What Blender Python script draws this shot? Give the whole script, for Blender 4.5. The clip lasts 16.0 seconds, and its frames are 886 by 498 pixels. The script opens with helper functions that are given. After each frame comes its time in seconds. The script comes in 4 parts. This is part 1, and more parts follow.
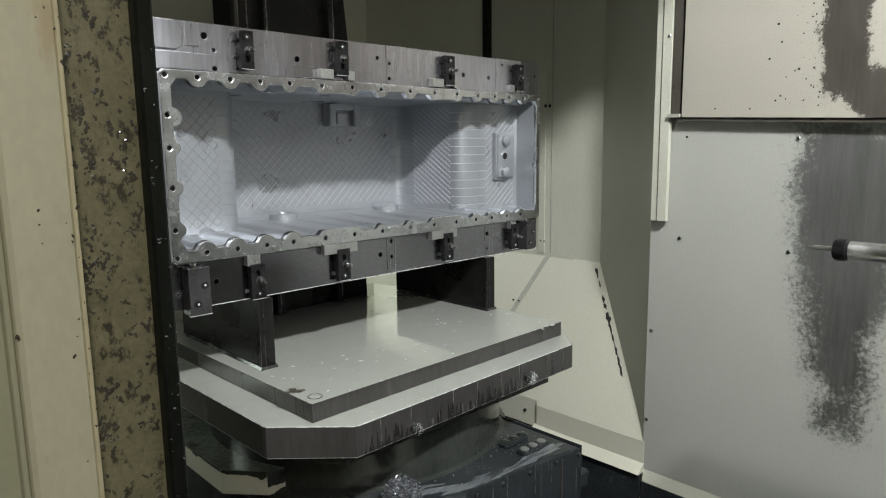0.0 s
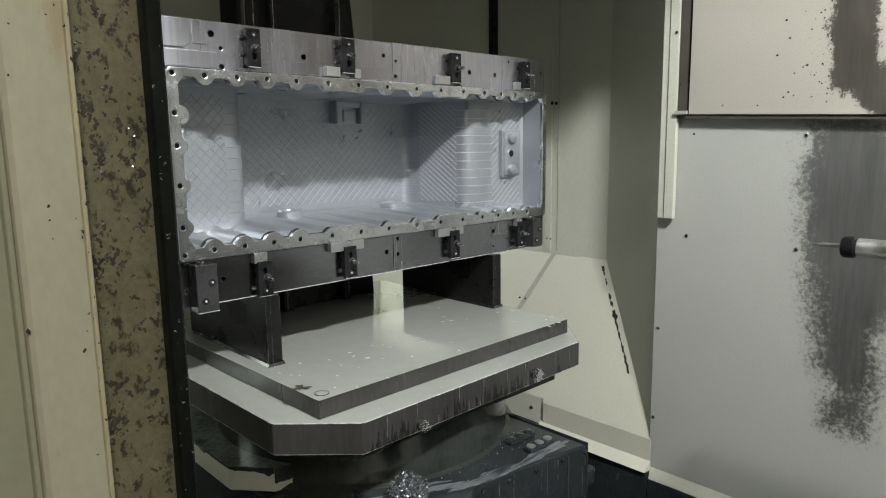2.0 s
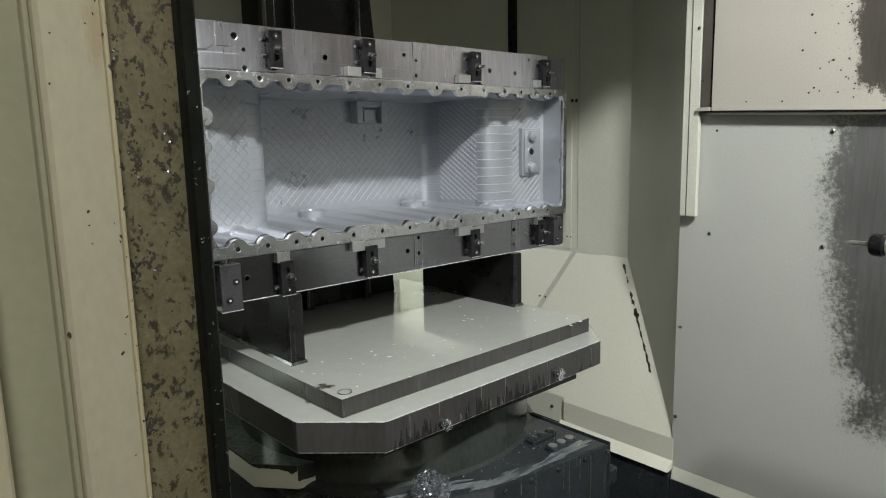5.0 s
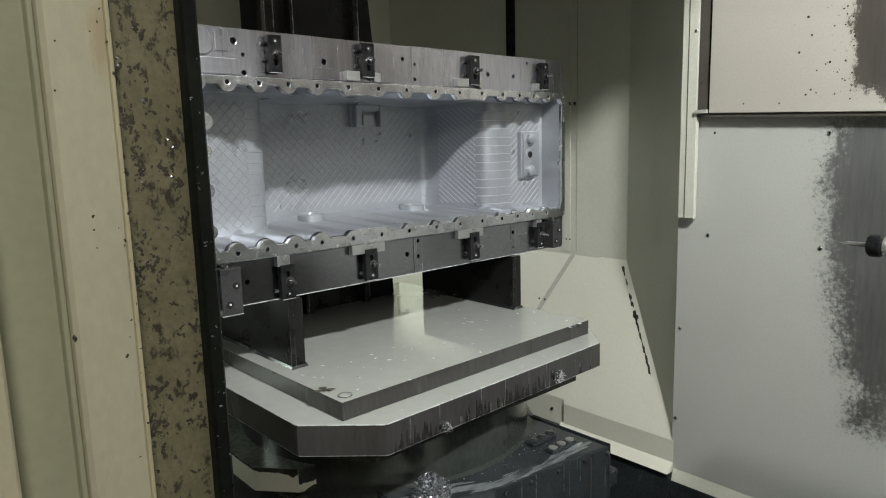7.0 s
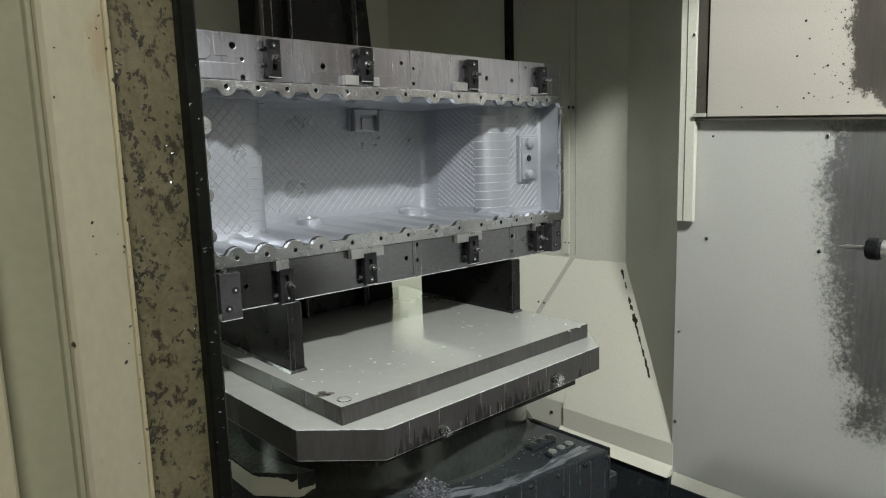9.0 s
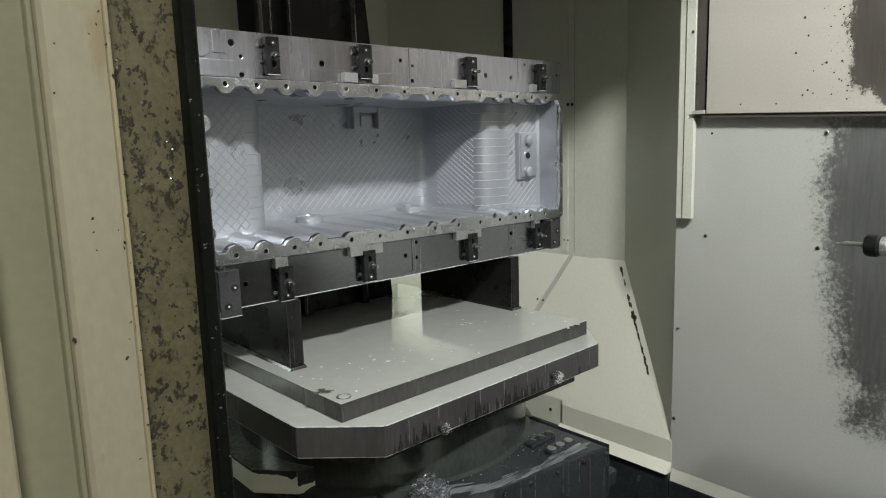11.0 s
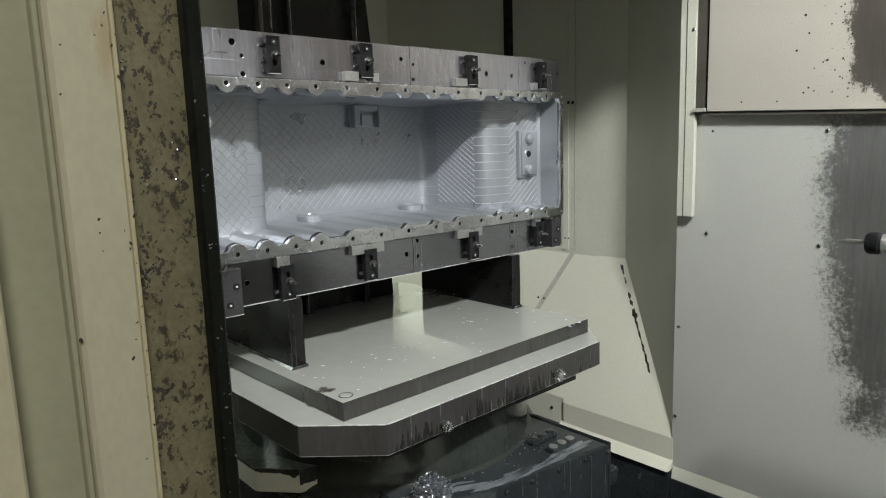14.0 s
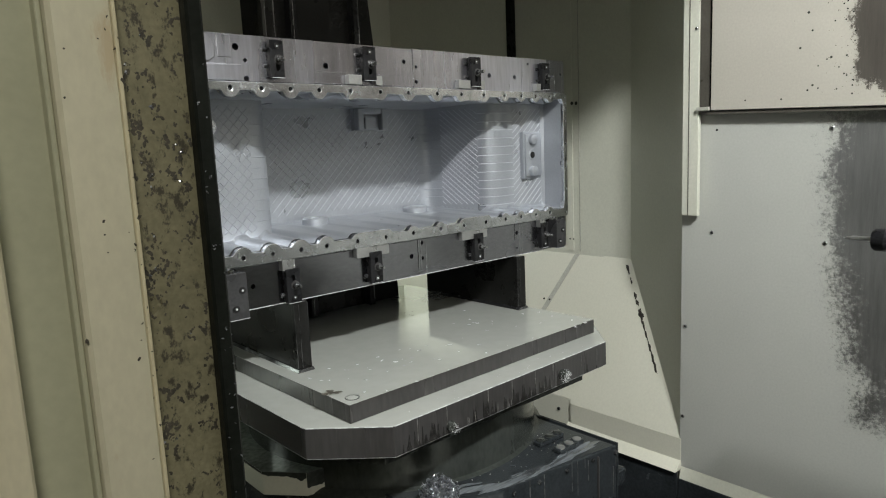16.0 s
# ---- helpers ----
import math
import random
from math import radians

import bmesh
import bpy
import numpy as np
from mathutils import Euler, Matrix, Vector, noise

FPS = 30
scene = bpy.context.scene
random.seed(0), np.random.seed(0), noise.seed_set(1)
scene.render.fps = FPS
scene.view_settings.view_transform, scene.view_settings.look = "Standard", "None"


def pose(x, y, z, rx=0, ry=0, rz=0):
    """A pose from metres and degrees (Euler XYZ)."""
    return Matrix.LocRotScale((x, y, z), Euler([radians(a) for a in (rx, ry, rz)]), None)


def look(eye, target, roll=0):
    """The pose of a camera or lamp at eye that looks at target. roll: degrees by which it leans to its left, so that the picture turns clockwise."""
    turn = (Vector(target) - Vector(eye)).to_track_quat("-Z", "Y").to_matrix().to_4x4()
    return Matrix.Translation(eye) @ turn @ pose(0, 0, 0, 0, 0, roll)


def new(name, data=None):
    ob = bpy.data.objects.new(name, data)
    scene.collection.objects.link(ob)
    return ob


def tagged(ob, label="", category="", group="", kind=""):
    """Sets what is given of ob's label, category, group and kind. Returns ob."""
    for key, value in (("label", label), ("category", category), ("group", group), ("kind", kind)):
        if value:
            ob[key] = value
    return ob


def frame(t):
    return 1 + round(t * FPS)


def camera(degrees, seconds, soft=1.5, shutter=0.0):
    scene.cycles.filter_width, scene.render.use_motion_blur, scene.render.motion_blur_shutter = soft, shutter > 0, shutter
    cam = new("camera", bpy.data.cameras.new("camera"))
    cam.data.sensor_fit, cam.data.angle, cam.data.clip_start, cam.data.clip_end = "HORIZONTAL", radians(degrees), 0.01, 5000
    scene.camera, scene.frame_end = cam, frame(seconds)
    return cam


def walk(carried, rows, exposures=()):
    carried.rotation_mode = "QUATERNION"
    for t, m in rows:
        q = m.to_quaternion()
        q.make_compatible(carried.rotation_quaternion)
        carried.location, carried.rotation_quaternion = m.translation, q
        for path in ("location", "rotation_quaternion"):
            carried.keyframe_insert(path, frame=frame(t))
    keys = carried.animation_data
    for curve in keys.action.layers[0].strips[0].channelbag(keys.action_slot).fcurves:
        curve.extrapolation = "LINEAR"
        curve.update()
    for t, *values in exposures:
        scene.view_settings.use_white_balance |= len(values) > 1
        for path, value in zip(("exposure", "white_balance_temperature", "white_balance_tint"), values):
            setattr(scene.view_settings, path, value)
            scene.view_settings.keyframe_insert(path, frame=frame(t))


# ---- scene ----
cam = camera(67.6, 16.0, soft=1.1)
PATH = [
    (0, (-0.05, -0.027, 1.441), (1.319, 1.398, 1.137), -0.7),
    (0.5, (-0.05, -0.028, 1.44), (1.318, 1.398, 1.131), -0.8),
    (1, (-0.05, -0.027, 1.44), (1.314, 1.402, 1.127), -0.8),
    (1.5, (-0.051, -0.027, 1.441), (1.312, 1.403, 1.129), -0.7),
    (2, (-0.051, -0.028, 1.44), (1.304, 1.41, 1.13), -0.8),
    (2.5, (-0.051, -0.027, 1.441), (1.302, 1.411, 1.127), -0.7),
    (3, (-0.052, -0.026, 1.441), (1.299, 1.414, 1.122), -0.7),
    (3.5, (-0.052, -0.027, 1.441), (1.29, 1.42, 1.117), -0.9),
    (4, (-0.053, -0.028, 1.441), (1.273, 1.434, 1.12), -1.3),
    (4.2, (-0.055, -0.024, 1.442), (1.262, 1.447, 1.122), -1.3),
    (6.5, (-0.057, -0.026, 1.443), (1.258, 1.449, 1.133), -1.2),
    (7, (-0.059, -0.027, 1.443), (1.258, 1.446, 1.137), -1.5),
    (7.5, (-0.06, -0.027, 1.444), (1.263, 1.443, 1.142), -1.5),
    (8, (-0.06, -0.026, 1.444), (1.262, 1.444, 1.144), -1.6),
    (8.5, (-0.06, -0.026, 1.444), (1.263, 1.444, 1.146), -1.6),
    (9, (-0.059, -0.027, 1.444), (1.262, 1.446, 1.148), -1.6),
    (11.5, (-0.06, -0.027, 1.443), (1.263, 1.442, 1.139), -1.7),
    (12, (-0.06, -0.026, 1.443), (1.262, 1.443, 1.138), -1.8),
    (12.5, (-0.06, -0.027, 1.444), (1.264, 1.441, 1.137), -1.8),
    (13, (-0.061, -0.027, 1.444), (1.264, 1.44, 1.137), -1.8),
    (13.5, (-0.062, -0.026, 1.444), (1.263, 1.44, 1.136), -1.8),
    (14, (-0.062, -0.026, 1.444), (1.259, 1.443, 1.136), -1.8),
    (14.5, (-0.06, -0.025, 1.443), (1.259, 1.445, 1.132), -1.9),
    (15, (-0.061, -0.026, 1.443), (1.257, 1.446, 1.132), -2.1),
    (15.5, (-0.062, -0.026, 1.444), (1.253, 1.448, 1.131), -2.2),
    (16, (-0.062, -0.028, 1.442), (1.248, 1.453, 1.143), -2.5),
]
walk(cam, [(t, look(eye, target, roll)) for t, eye, target, roll in PATH])

# ---- light: one work lamp over the machining space, workshop tubes, two added fill lamps ----
world = bpy.data.worlds.new("world")
world.use_nodes = True
world.node_tree.nodes["Background"].inputs[0].default_value = (0.9, 1.0, 0.95, 1)
world.node_tree.nodes["Background"].inputs[1].default_value = 0.02
scene.world = world
scene.view_settings.exposure = 0.0


def area_lamp(name, eye, target, sx, sy, watts, colour):
    data = bpy.data.lights.new(name, "AREA")
    data.shape, data.size, data.size_y, data.energy, data.color = "RECTANGLE", sx, sy, watts, colour
    ob = new(name, data)
    ob.matrix_world = look(eye, target)
    return ob


LAMP = (0.49, -0.65, 2.76)
# REAR and SIDE: unseen lamps added to fill the rear gap and left side
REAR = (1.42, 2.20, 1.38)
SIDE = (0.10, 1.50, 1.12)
area_lamp("work_lamp_light", LAMP, (0.98, 0.85, 1.05), 0.30, 0.08, 80, (0.965, 1.0, 0.985))
area_lamp("rear_fill_light", REAR, (1.70, 2.16, 0.95), 0.20, 0.06, 2.0, (0.92, 1.0, 0.94))
area_lamp("side_fill_light", SIDE, (0.48, 1.05, 0.80), 0.30, 0.12, 0.8, (0.88, 1.0, 0.88))
area_lamp("workshop_light", (-0.45, -0.90, 2.25), (-0.05, 0.1, 0.95), 0.6, 0.3, 12.5, (1.0, 0.97, 0.85))

# ---- materials ----


def mat(name, base, rough=0.5, metal=0.0, vary=0.25, scale=6.0, grain=120.0, bump=0.15, stretch=(1, 1, 1), stain=None,
        stain_at=0.62, stain_scale=3.0, rvary=0.15, coat=0.0, tint=None, stain_stretch=(1, 1, 1), spec=0.5):
    """A painted, metal or rubber surface: broad tone variation, fine grain, optional stains and relief."""
    m = bpy.data.materials.new(name)
    m.use_nodes = True
    nt = m.node_tree
    n, ln = nt.nodes, nt.links
    b = n["Principled BSDF"]
    co = n.new("ShaderNodeTexCoord")
    mp = n.new("ShaderNodeMapping")
    mp.inputs["Scale"].default_value = stretch
    ln.new(co.outputs["Object"], mp.inputs[0])
    broad, fine = n.new("ShaderNodeTexNoise"), n.new("ShaderNodeTexNoise")
    broad.inputs["Scale"].default_value, broad.inputs["Detail"].default_value = scale, 6
    fine.inputs["Scale"].default_value, fine.inputs["Detail"].default_value = grain, 3
    for t in (broad, fine):
        ln.new(mp.outputs[0], t.inputs["Vector"])
    add = n.new("ShaderNodeMath")
    add.operation = "ADD"
    ln.new(broad.outputs[0], add.inputs[0])
    ln.new(fine.outputs[0], add.inputs[1])
    ramp = n.new("ShaderNodeMapRange")
    ramp.inputs[1].default_value, ramp.inputs[2].default_value = 0.7, 1.3
    ln.new(add.outputs[0], ramp.inputs[0])
    mix = n.new("ShaderNodeMix")
    mix.data_type = "RGBA"
    lo = tuple(c * (1 - vary) for c in base)
    hi = tint or tuple(min(1, c * (1 + vary * 0.6)) for c in base)
    mix.inputs[6].default_value, mix.inputs[7].default_value = (*lo, 1), (*hi, 1)
    ln.new(ramp.outputs[0], mix.inputs[0])
    colour = mix.outputs[2]
    if stain:
        s = n.new("ShaderNodeTexNoise")
        s.inputs["Scale"].default_value, s.inputs["Detail"].default_value, s.inputs["Roughness"].default_value = stain_scale, 8, 0.7
        sm = n.new("ShaderNodeMapping")
        sm.inputs["Scale"].default_value = stain_stretch
        ln.new(co.outputs["Object"], sm.inputs[0])
        ln.new(sm.outputs[0], s.inputs["Vector"])
        r = n.new("ShaderNodeMapRange")
        r.inputs[1].default_value, r.inputs[2].default_value = stain_at, stain_at + 0.08
        ln.new(s.outputs[0], r.inputs[0])
        mx = n.new("ShaderNodeMix")
        mx.data_type = "RGBA"
        mx.inputs[7].default_value = (*stain, 1)
        ln.new(r.outputs[0], mx.inputs[0])
        ln.new(colour, mx.inputs[6])
        colour = mx.outputs[2]
    ln.new(colour, b.inputs["Base Color"])
    rr = n.new("ShaderNodeMapRange")
    rr.inputs[1].default_value, rr.inputs[2].default_value = 0.3, 0.7
    rr.inputs[3].default_value, rr.inputs[4].default_value = max(0.03, rough - rvary), min(1, rough + rvary)
    ln.new(broad.outputs[0], rr.inputs[0])
    ln.new(rr.outputs[0], b.inputs["Roughness"])
    b.inputs["Metallic"].default_value = metal
    b.inputs["Specular IOR Level"].default_value = spec
    b.inputs["Coat Weight"].default_value = coat
    b.inputs["Coat Roughness"].default_value = 0.04
    b.inputs["Coat IOR"].default_value = 1.7
    if bump:
        bp = n.new("ShaderNodeBump")
        bp.inputs["Strength"].default_value, bp.inputs["Distance"].default_value = bump, 0.001
        ln.new(fine.outputs[0], bp.inputs["Height"])
        ln.new(bp.outputs[0], b.inputs["Normal"])
    return m


def worn(name, base, bare, edges, soft, rough_noise, metal=0.7):
    """Cream paint rubbed through to bare sheet metal inside a ragged area: edges = y below, z below, z above."""
    m = mat(name, base, 0.42, 0, 0.07, 4, 200, 0.05)
    n, ln = m.node_tree.nodes, m.node_tree.links
    b = n["Principled BSDF"]
    paint = b.inputs["Base Color"].links[0].from_socket
    co = n.new("ShaderNodeTexCoord")
    sep = n.new("ShaderNodeSeparateXYZ")
    ln.new(co.outputs["Object"], sep.inputs[0])

    def math(op, a, c):
        k = n.new("ShaderNodeMath")
        k.operation = op
        for i, v in enumerate((a, c)):
            if isinstance(v, (int, float)):
                k.inputs[i].default_value = v
            else:
                ln.new(v, k.inputs[i])
        return k.outputs[0]

    inside = math("SUBTRACT", edges[0], sep.outputs[1])
    if edges[1] is not None:
        # the bare patch narrows towards its foot on both sides
        inside = math("SUBTRACT", inside, math("MULTIPLY", math("MAXIMUM", math("SUBTRACT", 1.22, sep.outputs[2]), 0.0), 0.21))
        foot = math("ADD", math("SUBTRACT", sep.outputs[1], 0.335), math("MULTIPLY", math("MAXIMUM", math("SUBTRACT", sep.outputs[2], 0.98), 0.0), 0.30))
        inside = math("MINIMUM", inside, foot)
        inside = math("MINIMUM", inside, math("SUBTRACT", edges[1], sep.outputs[2]))
    if edges[2] is not None:
        rise = math("SUBTRACT", sep.outputs[2], edges[2])
        if edges[1] is None:
            # the bare patch runs down to the edge further on, and some paint is left within it
            rise = math("ADD", rise, math("MULTIPLY", math("MAXIMUM", math("SUBTRACT", 0.415, sep.outputs[1]), 0.0), 1.5))
            left = math("MAXIMUM", math("SUBTRACT", sep.outputs[1], 0.365), math("SUBTRACT", 1.60, sep.outputs[2]))
            left = math("MAXIMUM", left, math("SUBTRACT", 0.27, sep.outputs[1]))
            inside = math("MINIMUM", inside, left)
        inside = math("MINIMUM", inside, rise)
    big, small = n.new("ShaderNodeTexNoise"), n.new("ShaderNodeTexNoise")
    big.inputs["Scale"].default_value, big.inputs["Detail"].default_value = 11, 4
    small.inputs["Scale"].default_value, small.inputs["Detail"].default_value, small.inputs["Roughness"].default_value = 95, 10, 0.85
    for t in (big, small):
        ln.new(co.outputs["Object"], t.inputs["Vector"])
    jag = math("ADD", math("MULTIPLY", math("SUBTRACT", big.outputs[0], 0.5), 0.10),
               math("MULTIPLY", math("SUBTRACT", small.outputs[0], 0.5), rough_noise))
    r = n.new("ShaderNodeMapRange")
    r.inputs[1].default_value, r.inputs[2].default_value = -soft, soft
    ln.new(math("ADD", inside, jag), r.inputs[0])
    # rubbed metal: streaky, with drips running down
    st = n.new("ShaderNodeTexNoise")
    st.inputs["Scale"].default_value, st.inputs["Detail"].default_value = 1, 5
    mp = n.new("ShaderNodeMapping")
    mp.inputs["Scale"].default_value = (30, 30, 3)
    ln.new(co.outputs["Object"], mp.inputs[0])
    ln.new(mp.outputs[0], st.inputs["Vector"])
    mb = n.new("ShaderNodeMix")
    mb.data_type = "RGBA"
    # finer scratches and remains of paint over the streaks
    sc = n.new("ShaderNodeTexNoise")
    sc.inputs["Scale"].default_value, sc.inputs["Detail"].default_value, sc.inputs["Roughness"].default_value = 1, 8, 0.8
    mp2 = n.new("ShaderNodeMapping")
    mp2.inputs["Scale"].default_value = (160, 160, 14)
    ln.new(co.outputs["Object"], mp2.inputs[0])
    ln.new(mp2.outputs[0], sc.inputs["Vector"])
    both = math("ADD", math("MULTIPLY", st.outputs[0], 0.55), math("MULTIPLY", sc.outputs[0], 0.45))
    stretchy = n.new("ShaderNodeMapRange")
    stretchy.inputs[1].default_value, stretchy.inputs[2].default_value = 0.36, 0.64
    ln.new(both, stretchy.inputs[0])
    mb.inputs[6].default_value = (*[c * 0.80 for c in bare], 1)
    mb.inputs[7].default_value = (*[c * 1.18 for c in bare], 1)
    ln.new(stretchy.outputs[0], mb.inputs[0])
    mx = n.new("ShaderNodeMix")
    mx.data_type = "RGBA"
    ln.new(r.outputs[0], mx.inputs[0])
    ln.new(paint, mx.inputs[6])
    ln.new(mb.outputs[2], mx.inputs[7])
    ln.new(mx.outputs[2], b.inputs["Base Color"])
    ln.new(math("MULTIPLY", r.outputs[0], metal), b.inputs["Metallic"])
    return m


CREAM = (0.58, 0.575, 0.49)
M_PAINT = mat("cream_paint", CREAM, 0.45, 0, 0.08, 3, 150, 0.06, stain=(0.47, 0.46, 0.38), stain_at=0.68)
M_DOOR = mat("door_paint", (0.58, 0.54, 0.40), 0.42, 0, 0.1, 12, 300, 0.08, stretch=(1, 1, 0.4), stain=(0.42, 0.33, 0.20), stain_at=0.60, stain_scale=26)
M_LEAD = mat("stained_edge_paint", (0.585, 0.555, 0.425), 0.40, 0, 0.08, 14, 300, 0.05, stretch=(1, 1, 0.5), stain=(0.52, 0.44, 0.30), stain_at=0.56, stain_scale=34, stain_stretch=(1, 1, 0.30))
# door colour darkened and greened for the shade in the recess
M_RECESS = mat("recess_shade_paint", (0.40, 0.40, 0.29), 0.45, 0, 0.08, 8, 200, 0.05)
M_RIM = mat("yellowed_rim_paint", (0.62, 0.56, 0.39), 0.38, 0, 0.14, 30, 300, 0.05, stretch=(1, 1, 0.3))
M_JAMB = mat("grimy_jamb_paint", (0.20, 0.185, 0.115), 0.42, 0, 0.25, 40, 400, 0.25, stain=(0.050, 0.044, 0.030), stain_at=0.540, stain_scale=190, stain_stretch=(1, 1, 0.6))
M_WALL_LOW = worn("worn_wall_paint", (0.44, 0.44, 0.405), (0.23, 0.228, 0.222), (0.500, 1.478, 0.81), 0.020, 0.30)
M_WALL_UP = worn("worn_guard_paint", (0.44, 0.412, 0.358), (0.165, 0.147, 0.129), (0.455, None, 1.55), 0.003, 0.12)
M_ALU = mat("blasted_aluminium", (0.385, 0.40, 0.432), 0.34, 0.56, 0.10, 14, 300, 0.12, rvary=0.08)
M_FLANGE = mat("milled_aluminium", (0.70, 0.71, 0.735), 0.23, 1.0, 0.16, 30, 400, 0.12, rvary=0.08, stain=(0.46, 0.47, 0.48), stain_at=0.55, stain_scale=45)
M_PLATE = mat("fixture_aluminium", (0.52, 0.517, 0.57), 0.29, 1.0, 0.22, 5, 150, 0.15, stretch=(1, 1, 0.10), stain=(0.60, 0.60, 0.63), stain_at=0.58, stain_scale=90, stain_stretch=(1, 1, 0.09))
# bottom plates: darker and slightly smoother than the top plates
M_PLATE_LOW = mat("darker_fixture_aluminium", (0.34, 0.34, 0.365), 0.24, 1.0, 0.16, 5, 150, 0.04, stretch=(0.5, 1, 1.2), stain=(0.33, 0.33, 0.36), stain_at=0.62, stain_scale=70, stain_stretch=(1, 1, 0.08))
M_BLACK = mat("black_oxide_steel", (0.013, 0.013, 0.014), 0.32, 0.0, 0.4, 30, 300, 0.12, spec=0.25)
M_SUPPORT = mat("black_bracket_paint", (0.012, 0.0118, 0.011), 0.32, 0.0, 0.5, 8, 200, 0.1, stain=(0.05, 0.04, 0.033), stain_at=0.6, stain_scale=14, stain_stretch=(1, 1, 0.2), spec=0.22)
M_STEEL = mat("bright_steel", (0.62, 0.62, 0.62), 0.25, 1.0, 0.2, 30, 300, 0.1)
M_PAD = mat("ground_steel_pad", (0.42, 0.42, 0.41), 0.38, 0.8, 0.12, 30, 300, 0.1)
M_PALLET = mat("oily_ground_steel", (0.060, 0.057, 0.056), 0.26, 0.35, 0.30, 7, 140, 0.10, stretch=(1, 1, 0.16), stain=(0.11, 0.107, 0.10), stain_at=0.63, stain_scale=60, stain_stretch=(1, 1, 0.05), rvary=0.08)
M_DARKSTEEL = mat("oily_dark_steel", (0.16, 0.16, 0.165), 0.22, 0.9, 0.3, 30, 300, 0.05)
# pale edge metal: worn edges, and highlights painted on bevels and lower edges
M_EDGE = mat("edge_wear_highlight", (0.62, 0.62, 0.63), 0.3, 0.35, 0.3, 60, 200, 0.0)
# paler aluminium: the glint of the lit ridges is put into the colour
M_MARK = mat("ridge_glint_aluminium", (0.55, 0.56, 0.60), 0.42, 0.45, 0.06, 30, 300, 0.0)
M_TUFT = mat("bright_chip", (0.92, 0.93, 0.94), 0.25, 0.25, 0.25, 200, 900, 0.0)
M_GREY = mat("plain_grey", (0.40, 0.39, 0.34), 0.6, 0, 0.2, 30, 200, 0.1)
# grey for unseen surfaces, kept dark to hold down bounced light
M_UNSEEN = mat("unseen_dim_paint", (0.33, 0.33, 0.29), 0.4, 0, 0.3, 5, 100, 0.1, stain=(0.1, 0.1, 0.09), stain_at=0.58, stain_scale=6)
M_FLAKE = mat("bare_rusty_spot", (0.035, 0.030, 0.024), 0.5, 0.1, 0.5, 80, 300, 0.1)
M_NECK = mat("oiled_turned_iron", (0.050, 0.055, 0.050), 0.17, 0.3, 0.3, 6, 120, 0.03, stretch=(1, 1, 0.4), rvary=0.06)
M_RUN = mat("dull_dried_run", (0.075, 0.077, 0.075), 0.3, 0.1, 0.4, 60, 300, 0.0)
M_DRIP = mat("dried_drip", (0.14, 0.137, 0.13), 0.3, 0.1, 0.5, 60, 300, 0.0)
M_POST = mat("brown_grey_post", (0.075, 0.068, 0.056), 0.4, 0, 0.2, 20, 200, 0.05)
# oily top, its colour lifted to stand in for a greenish reflection
M_WETTOP = mat("oily_top_reflection", (0.15, 0.165, 0.145), 0.12, 0, 0.5, 9, 100, 0.02, stain=(0.06, 0.062, 0.055), stain_at=0.6, stain_scale=7)
# milky coolant film; the light its top reflects is partly in the colour
M_FILM = mat("milky_film_and_sheen", (0.435, 0.442, 0.41), 0.05, 0.0, 0.06, 3, 40, 0.0, rvary=0.03, coat=1.0, spec=0.9)
M_BLOCK = mat("dark_ground_block", (0.062, 0.061, 0.063), 0.28, 0.5, 0.3, 9, 200, 0.08)
# thin coolant with its whitish sheen painted into the colour
M_POOL = mat("thin_coolant_sheen", (0.12, 0.13, 0.14), 0.12, 0.0, 0.8, 1.0, 2.5, 0.0, stretch=(7, 60, 7), rvary=0.05, coat=1.0)
M_WETRUN = mat("wet_oil_run", (0.021, 0.020, 0.019), 0.16, 0.0, 0.4, 60, 300, 0.0)
# cream lifted slightly to make up for light missing on chute and cover
M_CHUTE = mat("lifted_cream_paint", (0.60, 0.585, 0.495), 0.45, 0, 0.06, 3, 150, 0.04, stain=(0.57, 0.555, 0.475), stain_at=0.66)
M_RUBBER = mat("black_rubber", (0.011, 0.013, 0.011), 0.35, 0, 0.4, 40, 300, 0.2, spec=0.2)
M_DARK = mat("dark_machine_iron", (0.050, 0.054, 0.049), 0.15, 0.3, 0.5, 8, 120, 0.05, stain=(0.12, 0.12, 0.11), stain_at=0.64, stain_scale=9)
M_COVER = mat("wet_dark_cover", (0.036, 0.041, 0.045), 0.14, 0.3, 0.4, 10, 160, 0.02, stain=(0.10, 0.105, 0.105), stain_at=0.72, stain_scale=16)
M_CHIP = mat("aluminium_swarf", (0.40, 0.41, 0.45), 0.24, 0.9, 0.3, 200, 900, 0.0)
M_CHIP_DARK = mat("dark_wet_chip", (0.062, 0.055, 0.042), 0.55, 0.0, 0.6, 200, 900, 0.0)
# near-black that stands in for the shade inside holes and sockets
M_HOLE = mat("hole_shade_black", (0.01, 0.01, 0.01), 0.5, 0.2, 0.2, 50, 300, 0)
M_FLOOR = mat("oily_conveyor_floor", (0.03, 0.032, 0.036), 0.3, 0.2, 0.5, 4, 60, 0.2)
M_ROOM = mat("workshop_plaster", (0.5, 0.5, 0.47), 0.8, 0, 0.1, 2, 60, 0.1)
M_CONCRETE = mat("workshop_concrete", (0.22, 0.22, 0.21), 0.6, 0, 0.2, 2, 60, 0.1)
M_HOLDER = mat("tool_holder_steel", (0.82, 0.81, 0.80), 0.40, 1.0, 0.15, 20, 300, 0.05)


